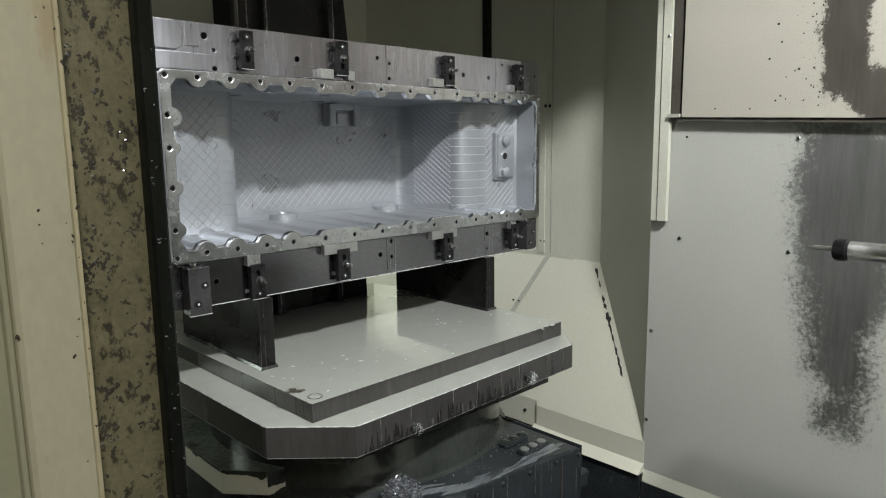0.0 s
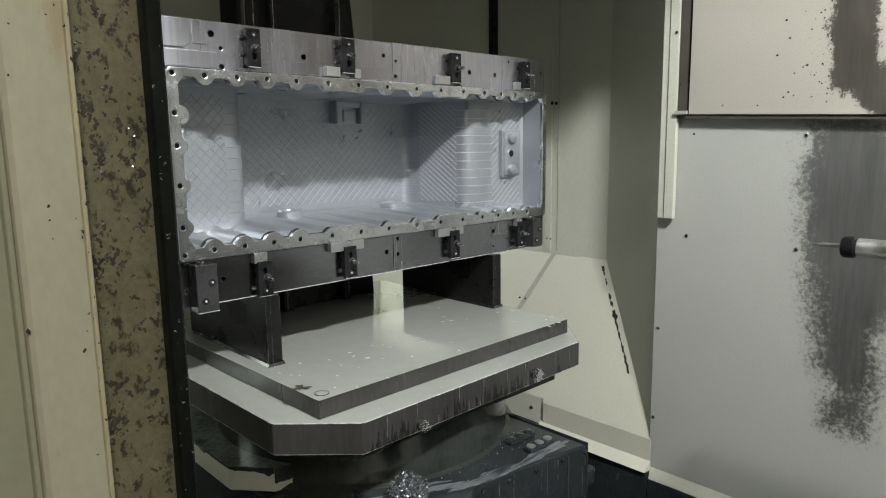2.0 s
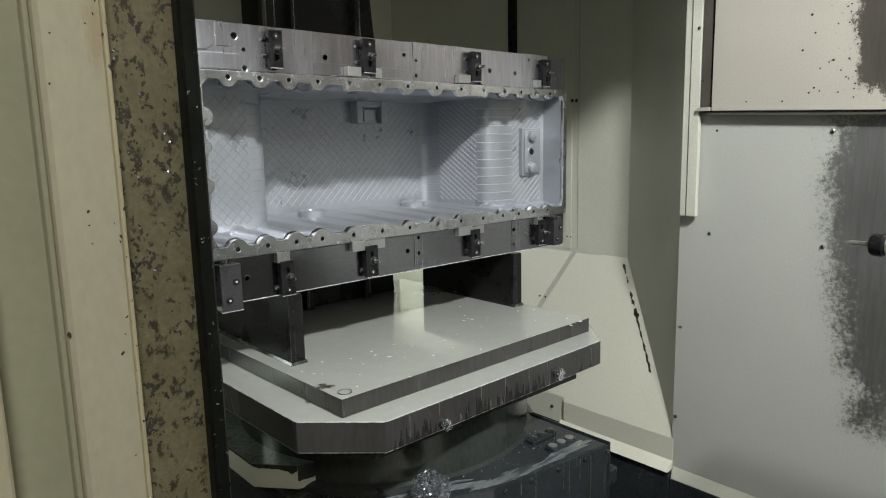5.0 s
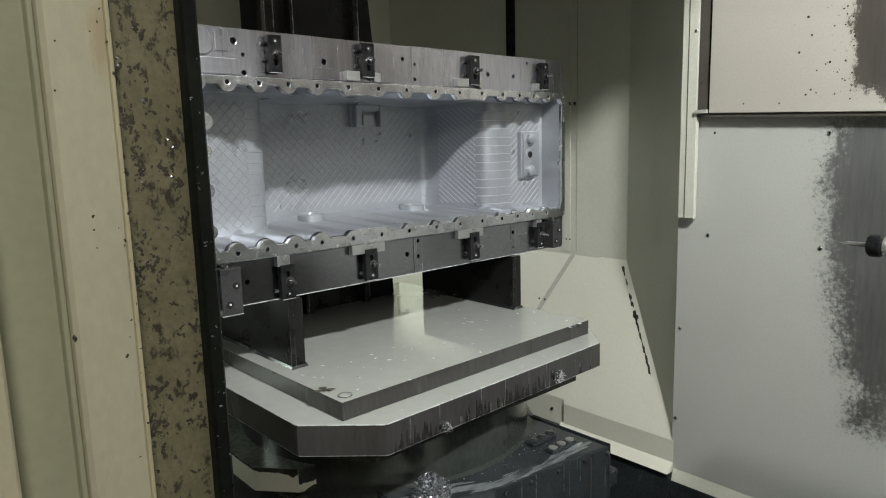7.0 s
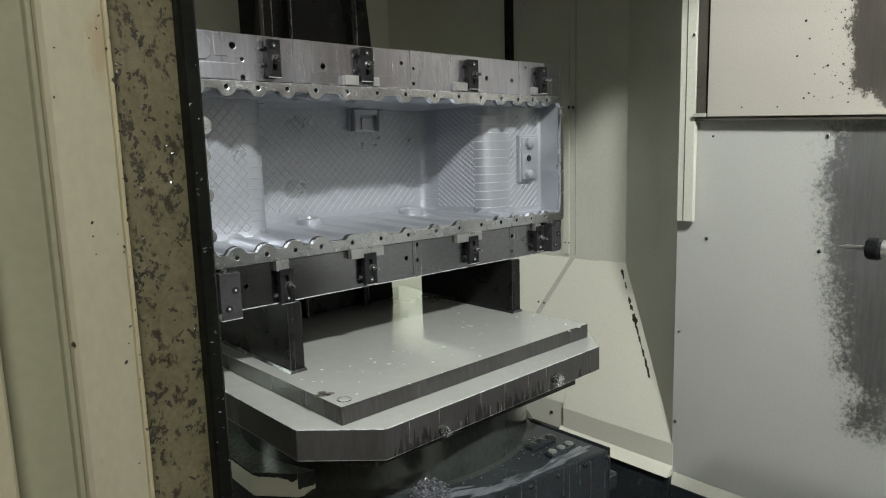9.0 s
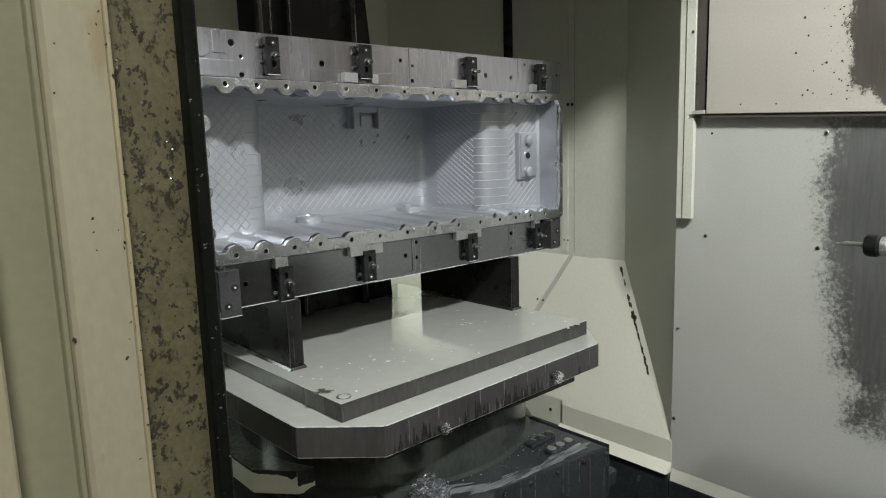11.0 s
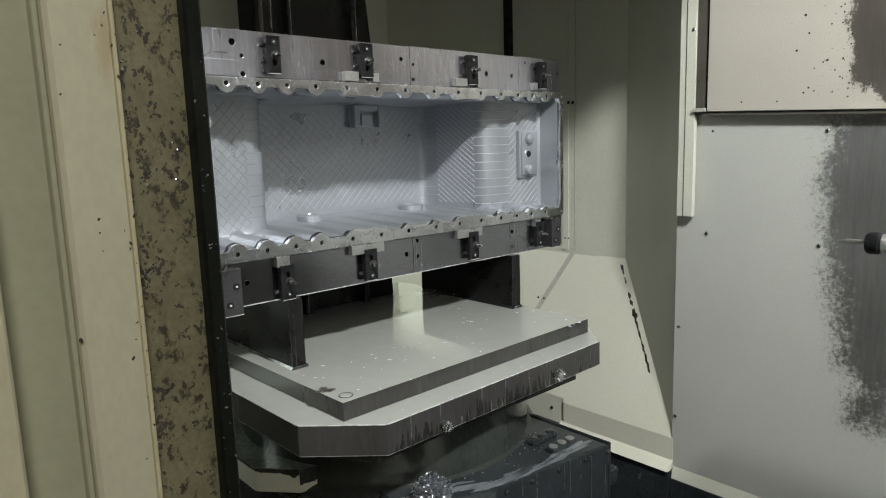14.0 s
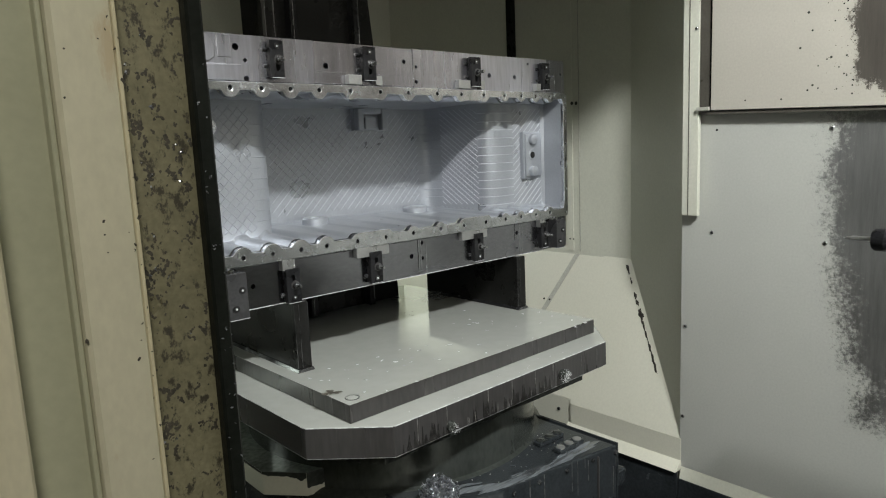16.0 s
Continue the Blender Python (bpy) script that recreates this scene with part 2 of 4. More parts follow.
def lens_material(name, strength):
    m = bpy.data.materials.new(name)
    m.use_nodes = True
    b = m.node_tree.nodes["Principled BSDF"]
    b.inputs["Emission Color"].default_value, b.inputs["Emission Strength"].default_value = (0.95, 1, 0.97, 1), strength
    return m


M_LENS, M_LENS_DIM = lens_material("lamp_lens", 6), lens_material("added_lamp_lens", 0.8)

# ---- mesh helpers ----


def ax(axis, p, q, d):
    """A point from two coordinates in the plane across an axis and one along it."""
    return (d, p, q) if axis == "x" else (p, d, q) if axis == "y" else (p, q, d)


def box(x0, x1, y0, y1, z0, z1, bevel=0.0, seg=2, bm=None):
    out = bm or bmesh.new()
    b = bmesh.new()
    bmesh.ops.create_cube(b, size=1)
    for v in b.verts:
        v.co = ((x0 + x1) / 2 + v.co.x * (x1 - x0), (y0 + y1) / 2 + v.co.y * (y1 - y0), (z0 + z1) / 2 + v.co.z * (z1 - z0))
    if bevel:
        bmesh.ops.bevel(b, geom=b.edges[:], offset=bevel, segments=seg, profile=0.6, affect="EDGES")
    return join(out, b)


def join(out, b):
    me = bpy.data.meshes.new("tmp")
    b.to_mesh(me)
    b.free()
    out.from_mesh(me)
    bpy.data.meshes.remove(me)
    return out


def slab(points, axis, a, c, bevel=0.0, holes=(), bm=None):
    """A flat outline, with holes cut through it, pushed out from a to c along an axis."""
    out = bm or bmesh.new()
    b = bmesh.new()
    edges = []
    for loop in (points, *holes):
        vs = [b.verts.new(ax(axis, p, q, a)) for p, q in loop]
        edges += [b.edges.new((vs[i], vs[(i + 1) % len(vs)])) for i in range(len(vs))]
    if holes:
        bmesh.ops.triangle_fill(b, use_beauty=True, use_dissolve=False, edges=edges)
    else:
        bmesh.ops.contextual_create(b, geom=edges)
    side = bmesh.ops.extrude_face_region(b, geom=b.faces[:])
    for v in [g for g in side["geom"] if isinstance(g, bmesh.types.BMVert)]:
        v.co["xyz".index(axis)] = c
    bmesh.ops.recalc_face_normals(b, faces=b.faces)
    if bevel:
        sharp = [e for e in b.edges if len(e.link_faces) == 2 and e.calc_face_angle(0) > 0.6]
        bmesh.ops.bevel(b, geom=sharp, offset=bevel, segments=2, profile=0.6, affect="EDGES")
    return join(out, b)


def ring(p, q, r, n=14, phase=0.0):
    return [(p + r * math.cos(phase + 2 * math.pi * i / n), q + r * math.sin(phase + 2 * math.pi * i / n)) for i in range(n)]


def lathe(profile, axis, centre, n=24, bm=None):
    """Turns (radius, along) pairs round an axis through centre."""
    out = bm or bmesh.new()
    b = bmesh.new()
    i0 = "xyz".index(axis)
    rows = []
    for r, h in profile:
        row = []
        for k in range(n):
            a = 2 * math.pi * k / n
            c = Vector(ax(axis, r * math.cos(a), r * math.sin(a), h)) + Vector(centre)
            row.append(b.verts.new(c))
        rows.append(row)
    for u, w in zip(rows, rows[1:]):
        for k in range(n):
            b.faces.new((u[k], u[(k + 1) % n], w[(k + 1) % n], w[k]))
    b.faces.new(rows[0])
    b.faces.new(rows[-1])
    bmesh.ops.recalc_face_normals(b, faces=b.faces)
    return join(out, b)


def sheet(fn, us, vs, bm=None):
    """A surface through fn(u, v) over a grid."""
    out = bm or bmesh.new()
    grid = [[out.verts.new(fn(u, v)) for v in vs] for u in us]
    for i in range(len(us) - 1):
        for j in range(len(vs) - 1):
            out.faces.new((grid[i][j], grid[i + 1][j], grid[i + 1][j + 1], grid[i][j + 1]))
    return out


def thing(name, at, label, category, group="", kind=""):
    ob = new(name)
    ob.location = at
    ob.empty_display_size = 0.05
    return tagged(ob, label, category, group, kind)


def base_of(ob):
    p = Vector()
    while ob:
        p += ob.location
        ob = ob.parent
    return p


def part(name, bm, material, parent=None, label="", smooth=False, top=None, edge=None):
    """Links a bmesh, given in world metres, as one mesh object under a thing. top: material of the faces that look up."""
    if parent:
        bmesh.ops.translate(bm, verts=bm.verts, vec=-base_of(parent))
    me = bpy.data.meshes.new(name)
    me.materials.append(material)
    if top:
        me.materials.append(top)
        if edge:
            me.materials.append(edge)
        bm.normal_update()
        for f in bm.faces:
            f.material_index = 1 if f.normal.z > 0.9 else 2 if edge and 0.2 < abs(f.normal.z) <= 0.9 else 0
    elif edge:
        me.materials.append(edge)
        bm.normal_update()
        for f in bm.faces:
            f.material_index = 1 if 0.2 < abs(f.normal.y) <= 0.9 else 0
    for f in bm.faces:
        f.smooth = smooth
    bm.to_mesh(me)
    bm.free()
    if smooth:
        me.set_sharp_from_angle(angle=radians(35))
    ob = new(name, me)
    ob.parent = parent
    if label:
        ob["label"] = label
    return ob


def fixed(name, bm, material, label, category, smooth=False, top=None):
    return tagged(part(name, bm, material, None, "", smooth, top), label, category, "", "structure")


# ---- the enclosure ----
XW, XB, YB = 1.56, 1.75, 2.30
ZK, ZT = 0.622, 1.072
fixed("floor", box(-0.1, 1.9, -1.4, 2.32, 0.24, 0.30), M_FLOOR, "dark oily chip conveyor floor under the table", "floor")
wall_right = fixed("wall_right", box(XW, XW + 0.004, -1.4, 0.851, 0.54, 1.499, 0.0015), M_WALL_LOW,
                   "cream sheet metal guard wall with paint worn to grey metal", "wall")
part("bottom_lip", slab([(XW - 0.010, 0.508), (XW + 0.004, 0.508), (XW + 0.004, 0.54), (XW, 0.54)], "y", -1.4, 0.845), M_PAINT, wall_right)
part("edge_fold", box(XW + 0.0042, XW + 0.03, 0.839, 0.8465, 0.54, 1.499, 0.001), M_PAINT, wall_right)
SLOPE = 0.043


def edge_z(y, z):
    """Height of the guard's sloping lower edge at y."""
    return z - SLOPE * (0.765 - y)


guard = fixed("wall_guard", slab([(0.765, 1.507), (0.765, 2.85), (-1.4, 2.85), (-1.4, edge_z(-1.4, 1.507))], "x", 1.535, 1.54, 0.0015), M_WALL_UP,
              "upper cream guard panel, paint flaked off to brown grey metal", "wall")
part("gasket", slab([(0.822, 1.4995), (0.822, 1.5065), (-1.4, edge_z(-1.4, 1.5065)), (-1.4, edge_z(-1.4, 1.4995))], "x", 1.5395, 1.556), M_POST, guard, "dark gasket strip under the guard panel")
part("gap_post", box(1.541, 1.556, 0.766, 0.796, 1.5067, 2.4), M_POST, guard, "brown grey gap post beside the guard panel")
# black strip painted as the shadow in the gap beside the guard
part("gap_shadow", box(1.5395, 1.5415, 0.766, 0.7705, 1.5065, 2.4), M_RUBBER, guard, "black strip painted as the shadow along the guard panel")
strip = fixed("wall_strip", box(1.538, 1.552, 0.798, 0.840, 1.245, 2.4, 0.0012), M_PAINT, "cream folded cover strip on the guard wall", "wall")
part("seam", box(1.5365, 1.5385, 0.822, 0.8232, 1.245, 2.4), M_POST, strip)
part("gasket_foot", box(1.530, 1.538, 0.768, 0.800, 1.507, 1.516, 0.001), M_GREY, guard, "grey foot of the gap post")

# oblique return from the guard wall to the deep side wall
fixed("wall_return", slab([(XW + 0.0045, 0.8515), (XB, 1.125), (XB + 0.01, 1.125), (XW + 0.0145, 0.8515)], "z", 0.3, 2.4), M_PAINT,
      "cream oblique side wall, in shade", "wall")
fixed("wall_side", box(XB, XB + 0.01, 1.125, YB, 0.3, 2.4), M_PAINT, "cream inner side wall of the machine enclosure", "wall")
fixed("wall_back", box(-0.1, XB + 0.01, YB, YB + 0.01, 0.24, 2.4), M_PAINT, "cream back wall of the machine enclosure in shade", "wall")
part("corner_gap", box(1.73, XB - 0.001, 1.586, 1.612, 1.08, 2.4), M_RUBBER, bpy.data.objects["wall_side"], "black gap in the side wall")
part("joint", box(XB - 0.003, XB - 0.0005, 1.345, 1.372, 1.08, 2.4), M_PAINT, bpy.data.objects["wall_side"], "overlapped sheet joint")
part("joint", box(XB - 0.002, XB - 0.0003, 1.318, 1.3198, 1.08, 2.4), M_GREY, bpy.data.objects["wall_side"], "grey sheet joint")

# sloped chute with a kick face below it
chute = fixed("chute", slab([(XB, ZT), (XW, ZK), (XW + 0.02, ZK - 0.02), (XB, ZT - 0.03)], "y", 0.80, 1.226), M_CHUTE,
              "cream sloped chip chute with chipped edge", "chute")
part("rear_slope", slab([(XB, ZT - 0.004), (XW + 0.007, ZK + 0.010), (XW + 0.020, ZK - 0.012), (XB, ZT - 0.034)], "y", 1.2262, YB), M_CHUTE, chute)
part("kick_face", box(XW - 0.001, XW + 0.004, 0.846, 1.225, 0.525, ZK - 0.001, 0.001), M_CHUTE, chute)
part("kick_lip", slab([(XW - 0.03, 0.531), (XW + 0.004, 0.531), (XW + 0.004, 0.556), (XW - 0.001, 0.556)], "y", 0.846, 1.235), M_CHUTE, chute)
part("rear_kick", box(XW + 0.007, XW + 0.012, 1.2262, YB, 0.543, 0.630, 0.001), M_CHUTE, chute)
part("under_sheet", box(XW - 0.014, XW - 0.010, -1.4, 0.8455, 0.30, 0.5075, 0.001), M_COVER, chute, "dark wet sheet under the wall")
part("under_sheet", box(XW - 0.020, XW - 0.015, 0.846, 1.232, 0.30, 0.5305, 0.001), M_COVER, chute, "dark wet sheet under the chute lip")
part("kick_screw", lathe([(0.006, 0.0), (0.005, -0.003), (0.003, -0.004)], "x", (XW + 0.007, 1.277, 0.588), 12), M_DARKSTEEL, chute)
part("dark_slot", box(XW + 0.006, XW + 0.012, 1.2262, YB, 0.535, 0.543), M_RUBBER, chute, "black slot under the chute")
# grey band along the chute's seam, running down to the rear
sl = (ZT - ZK) / (XB - XW)


def on_chute(x, y, lift):
    return (x - lift * 0.92, y, ZT - (XB - x) * sl + lift * 0.4)


bm = bmesh.new()
seam = [(1.749, 1.322), (1.60, 1.480), (1.60, 1.500), (1.749, 1.340)]  # x, y on the slope
lo, hi = [bm.verts.new(on_chute(x, y, 0.0002)) for x, y in seam], [bm.verts.new(on_chute(x, y, 0.0015)) for x, y in seam]
bm.faces.new(hi)
for i in range(4):
    bm.faces.new((lo[i], lo[(i + 1) % 4], hi[(i + 1) % 4], hi[i]))
bmesh.ops.recalc_face_normals(bm, faces=bm.faces)
part("grey_band", bm, M_GREY, chute, "grey band along the sheet seam")
for y in (1.4253, 1.4006):
    part("chute_screw", lathe([(0.0035, 0.0), (0.003, -0.003)], "x", (1.6833 - 0.0005, y, 0.914), 10), M_DARK, chute)
# flaked paint along the edge where chute and side wall meet
rng = random.Random(5)
bm = bmesh.new()
for k in range(30):
    f = 0.06 + 0.62 * k / 30 + rng.uniform(-0.01, 0.01)
    if rng.random() < 0.25:
        continue
    cx, cy = XB + (XW - XB) * f, 1.146 - 0.279 * f
    w, h = rng.uniform(0.002, 0.006), rng.uniform(0.005, 0.014)
    if 0.25 < f < 0.36:
        w *= 2.0
    pts = []
    for j in range(9):
        a = 2 * math.pi * j / 9
        q = rng.uniform(0.5, 1.2)
        pts.append(bm.verts.new(on_chute(cx + h * q * math.sin(a) * 0.45, cy + w * q * math.cos(a) - h * q * math.sin(a) * -0.5, 0.0008)))
    bm.faces.new(pts)
bmesh.ops.recalc_face_normals(bm, faces=bm.faces)
part("paint_chips", bm, M_FLAKE, chute, "bare dark spots where paint flaked off")["kind"] = "stuff"

# screws and holes in the sheet metal
for y, z in ((0.768, 1.202), (0.499, 1.451), (0.504, 1.194), (0.821, 1.460), (0.837, 0.944), (0.842, 0.688), (0.20, 1.45), (0.20, 1.19), (0.2, 0.70)):
    s = part("screw", lathe([(0.0052, 0.0), (0.0048, -0.002), (0.003, -0.003)], "x", (XW, y, z), 12), M_STEEL, wall_right)
    part("socket", lathe([(0.0026, 0.0), (0.0026, -0.0006)], "x", (XW - 0.003, y, z), 6), M_HOLE, s)
part("screw", lathe([(0.003, 0.0), (0.003, -0.001)], "x", (XW, 0.760, 1.459), 10), M_HOLE, wall_right)
for y, z in ((0.563, 1.627), (0.539, 1.661), (0.681, 1.524), (0.50, 1.60), (0.548, 1.70), (0.525, 1.585), (0.47, 1.60), (0.535, 1.545), (0.545, 1.535), (0.60, 1.52)):
    part("paint_chip", lathe([(rng.uniform(0.0015, 0.003), 0.0), (0.001, -0.0006)], "x", (1.535, y, z), 9), M_DARK, guard)
bm = bmesh.new()
for k in range(70):
    y, z = 0.452 + abs(rng.gauss(0, 0.035)), rng.uniform(1.515, 1.76)
    lathe([(rng.choice((0.0006, 0.0008, 0.0011, 0.0019)), 0.0), (0.0004, -0.0005)], "x", (1.535, y, z), 5, bm)
part("flaked_specks", bm, M_DARK, guard, "small dark specks of flaked paint")["kind"] = "stuff"
s = part("screw", lathe([(0.0048, 0.0), (0.0042, -0.002), (0.003, -0.003)], "x", (1.538, 0.805, 1.707), 12), M_STEEL, strip)
part("socket", lathe([(0.0026, 0.0), (0.0026, -0.0006)], "x", (1.535, 0.805, 1.707), 6), M_HOLE, s)
for y, z in ((1.328, 1.571), (1.345, 1.572), (1.345, 1.12), (1.36, 1.12)):
    part("plug", lathe([(0.006 if z > 1.5 else 0.003, 0.0), (0.004 if z > 1.5 else 0.002, -0.002)], "x", (XB - 0.003, y, z), 12), M_DARK, bpy.data.objects["wall_side"])

# closing walls: ceiling, spindle side and the door side, then the workshop round the machine
fixed("ceiling", box(-0.1, 1.9, -1.45, 2.32, 2.85, 2.87), M_UNSEEN, "unseen grey roof of the machine enclosure, kept dark to hold down bounced light", "ceiling")
# lower roof panel, unseen: added to cut the work lamp off the upper walls
fixed("lamp_cut_soffit", box(-0.1, 1.9, 0.10, 2.32, 2.268, 2.288), M_UNSEEN, "unseen lower roof panel over the table, added to cut the work lamp's light", "ceiling")
fixed("wall_spindle_side", box(0.0, 1.9, -1.42, -1.4, 0.24, 2.85), M_UNSEEN, "unseen grey cover of the spindle side, kept dark to hold down bounced light", "wall")
fixed("wall_door_side", box(0.0, 0.04, -1.4, -0.5, 0.24, 2.85), M_UNSEEN, "unseen grey frame beside the open door, kept dark to hold down bounced light", "wall")
fixed("wall_header", box(0.0, 0.04, -0.5, 2.3, 2.385, 2.85), M_UNSEEN, "unseen grey header over the open door, kept dark to hold down bounced light", "wall")
fixed("wall_far_side", box(0.0, 0.04, 1.2, 2.3, 0.24, 2.385), M_UNSEEN, "unseen grey side wall beyond the door, kept dark to hold down bounced light", "wall")
# unseen shield, added only to keep the work lamp's light off the door
fixed("lamp_shield", box(0.305, 0.315, -1.4, 0.04, 1.78, 2.85), M_UNSEEN, "unseen grey shield added to keep the work lamp's light off the door", "wall")
fixed("wall_sill", box(0.0, 0.04, -0.5, 0.35, 0.24, 0.75), M_PAINT, "cream sill under the open door", "wall")
fixed("workshop_floor", box(-4, 4, -4, 4, -0.06, 0.0), M_CONCRETE, "grey concrete workshop floor", "floor")
fixed("workshop_ceiling", box(-4, 4, -4, 4, 3.4, 3.46), M_ROOM, "pale workshop ceiling", "ceiling")
for nm, b in (("workshop_wall_1", (-4.1, -4, -4, 4)), ("workshop_wall_2", (4, 4.1, -4, 4)), ("workshop_wall_3", (-4, 4, -4.1, -4)), ("workshop_wall_4", (-4, 4, 4, 4.1))):
    fixed(nm, box(*b, 0, 3.4), M_ROOM, "pale plastered workshop wall", "wall")
lamp = thing("work_lamp", (LAMP[0], LAMP[1], 2.85), "flat white machine work lamp under the enclosure roof", "lamp")
part("housing", box(LAMP[0] - 0.17, LAMP[0] + 0.17, LAMP[1] - 0.08, LAMP[1] + 0.08, 2.79, 2.849, 0.004), M_PAINT, lamp)
part("lens", box(LAMP[0] - 0.15, LAMP[0] + 0.15, LAMP[1] - 0.05, LAMP[1] + 0.05, 2.784, 2.7895, 0.002), M_LENS, lamp, "glowing white lamp lens")

# housings and dim lenses for the two added lamps, all out of view
side = thing("work_lamp", (0.04, SIDE[1], SIDE[2]), "unseen greenish lamp added on the side wall to fill the left side", "lamp")
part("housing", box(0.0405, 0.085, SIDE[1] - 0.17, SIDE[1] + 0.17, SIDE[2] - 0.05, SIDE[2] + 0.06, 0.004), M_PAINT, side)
part("lens", box(0.0852, 0.088, SIDE[1] - 0.14, SIDE[1] + 0.14, SIDE[2] - 0.03, SIDE[2] + 0.04, 0.001), M_LENS_DIM, side, "dim greenish lens of an unseen added lamp")
rear = thing("work_lamp", (REAR[0], 2.30, REAR[2]), "unseen greenish lamp added on the back wall to light the rear gap", "lamp")
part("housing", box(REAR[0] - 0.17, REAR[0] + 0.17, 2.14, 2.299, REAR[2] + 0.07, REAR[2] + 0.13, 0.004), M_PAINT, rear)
part("lens", box(REAR[0] - 0.12, REAR[0] + 0.12, 2.17, 2.24, REAR[2] + 0.066, REAR[2] + 0.0698, 0.001), M_LENS_DIM, rear, "dim greenish lens of an unseen added lamp")

# unseen sloped sheet added so the glossy neck has something lit to reflect
fixed("apron", slab([(-0.15, 0.60), (0.60, 0.46), (0.60, 0.45), (-0.15, 0.59)], "x", 0.06, 0.80), M_UNSEEN, "unseen grey sloped sheet added to bounce light onto the table neck", "apron")

# ---- sliding door at the edge of the opening ----
door = thing("machine_door", (0.03, 0.30, 0.3), "cream sliding machine door edge, stained, with chips stuck to its jamb", "door", "", "structure")
Z0, Z1, SKIN = 0.3, 2.38, -0.0190


def rail(name, x0, x1, y0, y1, m, bevel, label=""):
    part(name, box(x0, x1, y0, y1, Z0, Z1, bevel, 3), m, door, label, True)


rail("outer_skin", -0.080, SKIN, 0.290, 1.2, M_DOOR, 0.003)
rail("outer_fold", SKIN + 0.0002, 0.0063, 0.301, 1.2, M_RECESS, 0.001, "recessed strip of the door, its shade put into the greenish paint")
rail("leading_edge", 0.0067, 0.0337, 0.288, 1.2, M_LEAD, 0.0050, "cream painted leading edge of the door")
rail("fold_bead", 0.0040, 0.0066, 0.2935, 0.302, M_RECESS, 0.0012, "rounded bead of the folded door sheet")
rail("worn_rim", 0.0322, 0.0341, 0.2880, 0.295, M_RIM, 0.0008, "yellowed worn rim of the leading edge")
rail("jamb", 0.0337, 0.0640, 0.2935, 1.2, M_JAMB, 0.0004, "olive jamb face spotted with stuck chips")
rail("seal", 0.0640, 0.0725, 0.2865, 0.33, M_RUBBER, 0.003, "black rubber door seal")

# ---- pallet, sub-plate, column, brackets ----
table = thing("machine_table", (0.843, 1.20, 0.3), "dark cast iron rotary table base, wet with coolant", "machine table")
part("neck", lathe([(0.335, 0.78), (0.335, 0.90), (0.345, 0.905), (0.345, 0.925)], "z", (0.843, 1.20, 0), 64), M_NECK, table, "", True)
part("neck_ring", lathe([(0.352, 0.775), (0.352, 0.797), (0.340, 0.803)], "z", (0.843, 1.20, 0), 64), M_NECK, table, "", True)
part("under_plate", slab([(0.55, 0.835), (1.10, 0.835), (1.20, 0.94), (1.20, 1.5), (0.49, 1.5), (0.49, 0.92)], "z", 0.918, 0.9435, 0.002), M_DARK, table)
rng = random.Random(41)
fringe = bmesh.new()
for k in range(60):
    x, h = rng.uniform(0.56, 1.09), rng.uniform(0.003, 0.016)
    box(x, x + rng.uniform(0.0006, 0.0022), 0.8342, 0.8352, 0.9425 - h, 0.9425, bm=fringe)
part("coolant_fringe", fringe, M_RUN, table, "milky drips along the plate under the pallet")["kind"] = "stuff"
part("saddle", box(0.50, 1.12, 0.92, 1.62, 0.3, 0.785, 0.01), M_DARK, table)
part("side_cover", slab([(0.456, 1.6), (0.457, 1.114), (0.515, 1.046), (0.568, 1.036), (0.60, 1.10), (0.60, 1.6)], "z", 0.794, 0.842, 0.003), M_CHUTE, table, "pale cover with oily dark top, a greenish reflection put into its colour", False, M_WETTOP)
rng = random.Random(31)
oil = bmesh.new()
corner = [(0.4567, 1.30), (0.457, 1.114), (0.515, 1.046), (0.568, 1.036)]
for (xa, ya), (xb, yb) in zip(corner, corner[1:]):
    ln_ = math.hypot(xb - xa, yb - ya)
    ox, oy = (yb - ya) / ln_ * 0.0006, -(xb - xa) / ln_ * 0.0006
    cnt, prev = max(8, int(ln_ / 0.004)), None
    for i in range(cnt + 1):
        f = i / cnt
        drop = 0.004 + 0.014 * max(0, noise.noise((xa * 9 + f * ln_ * 60, ya, 0.3))) + rng.uniform(0, 0.002) + (0.024 if xb > 0.55 and f < 0.88 else 0) + (0.006 * f if 0.5 < xb < 0.55 else 0)
        x, y = xa + (xb - xa) * f + ox, ya + (yb - ya) * f + oy
        cur = (oil.verts.new((x, y, 0.8425)), oil.verts.new((x, y, 0.842 - drop)))
        if prev:
            oil.faces.new((prev[0], cur[0], cur[1], prev[1]))
        prev = cur
part("oil_run", oil, M_DARK, table, "dark oil run over the cover edge")
cover = thing("way_cover", (0.85, 0.9, 0.3), "wet black telescopic way cover beside the table", "cover")
FRONT = [(1.088, 0.738), (0.98, 0.757), (0.88, 0.771), (0.78, 0.783), (0.70, 0.825), (0.62, 0.875)]
part("body", slab(FRONT + [(0.60, 1.14), (1.088, 1.14)], "z", 0.3, 0.80, 0.004), M_COVER, cover)
part("end_plate", box(1.0885, 1.093, 0.738, 1.14, 0.3, 0.8035, 0.001), M_COVER, cover)
part("ledge", box(1.093, 1.125, 0.74, 0.80, 0.70, 0.735, 0.004), M_COVER, cover)
for x, y in ((1.082, 0.7385), (1.018, 0.7505), (0.945, 0.7615), (0.872, 0.772), (0.806, 0.7795)):
    part("screw", lathe([(0.0048, 0.002), (0.0044, -0.003), (0.0026, -0.004)], "y", (x, y, 0.786), 12), M_DARKSTEEL, cover)
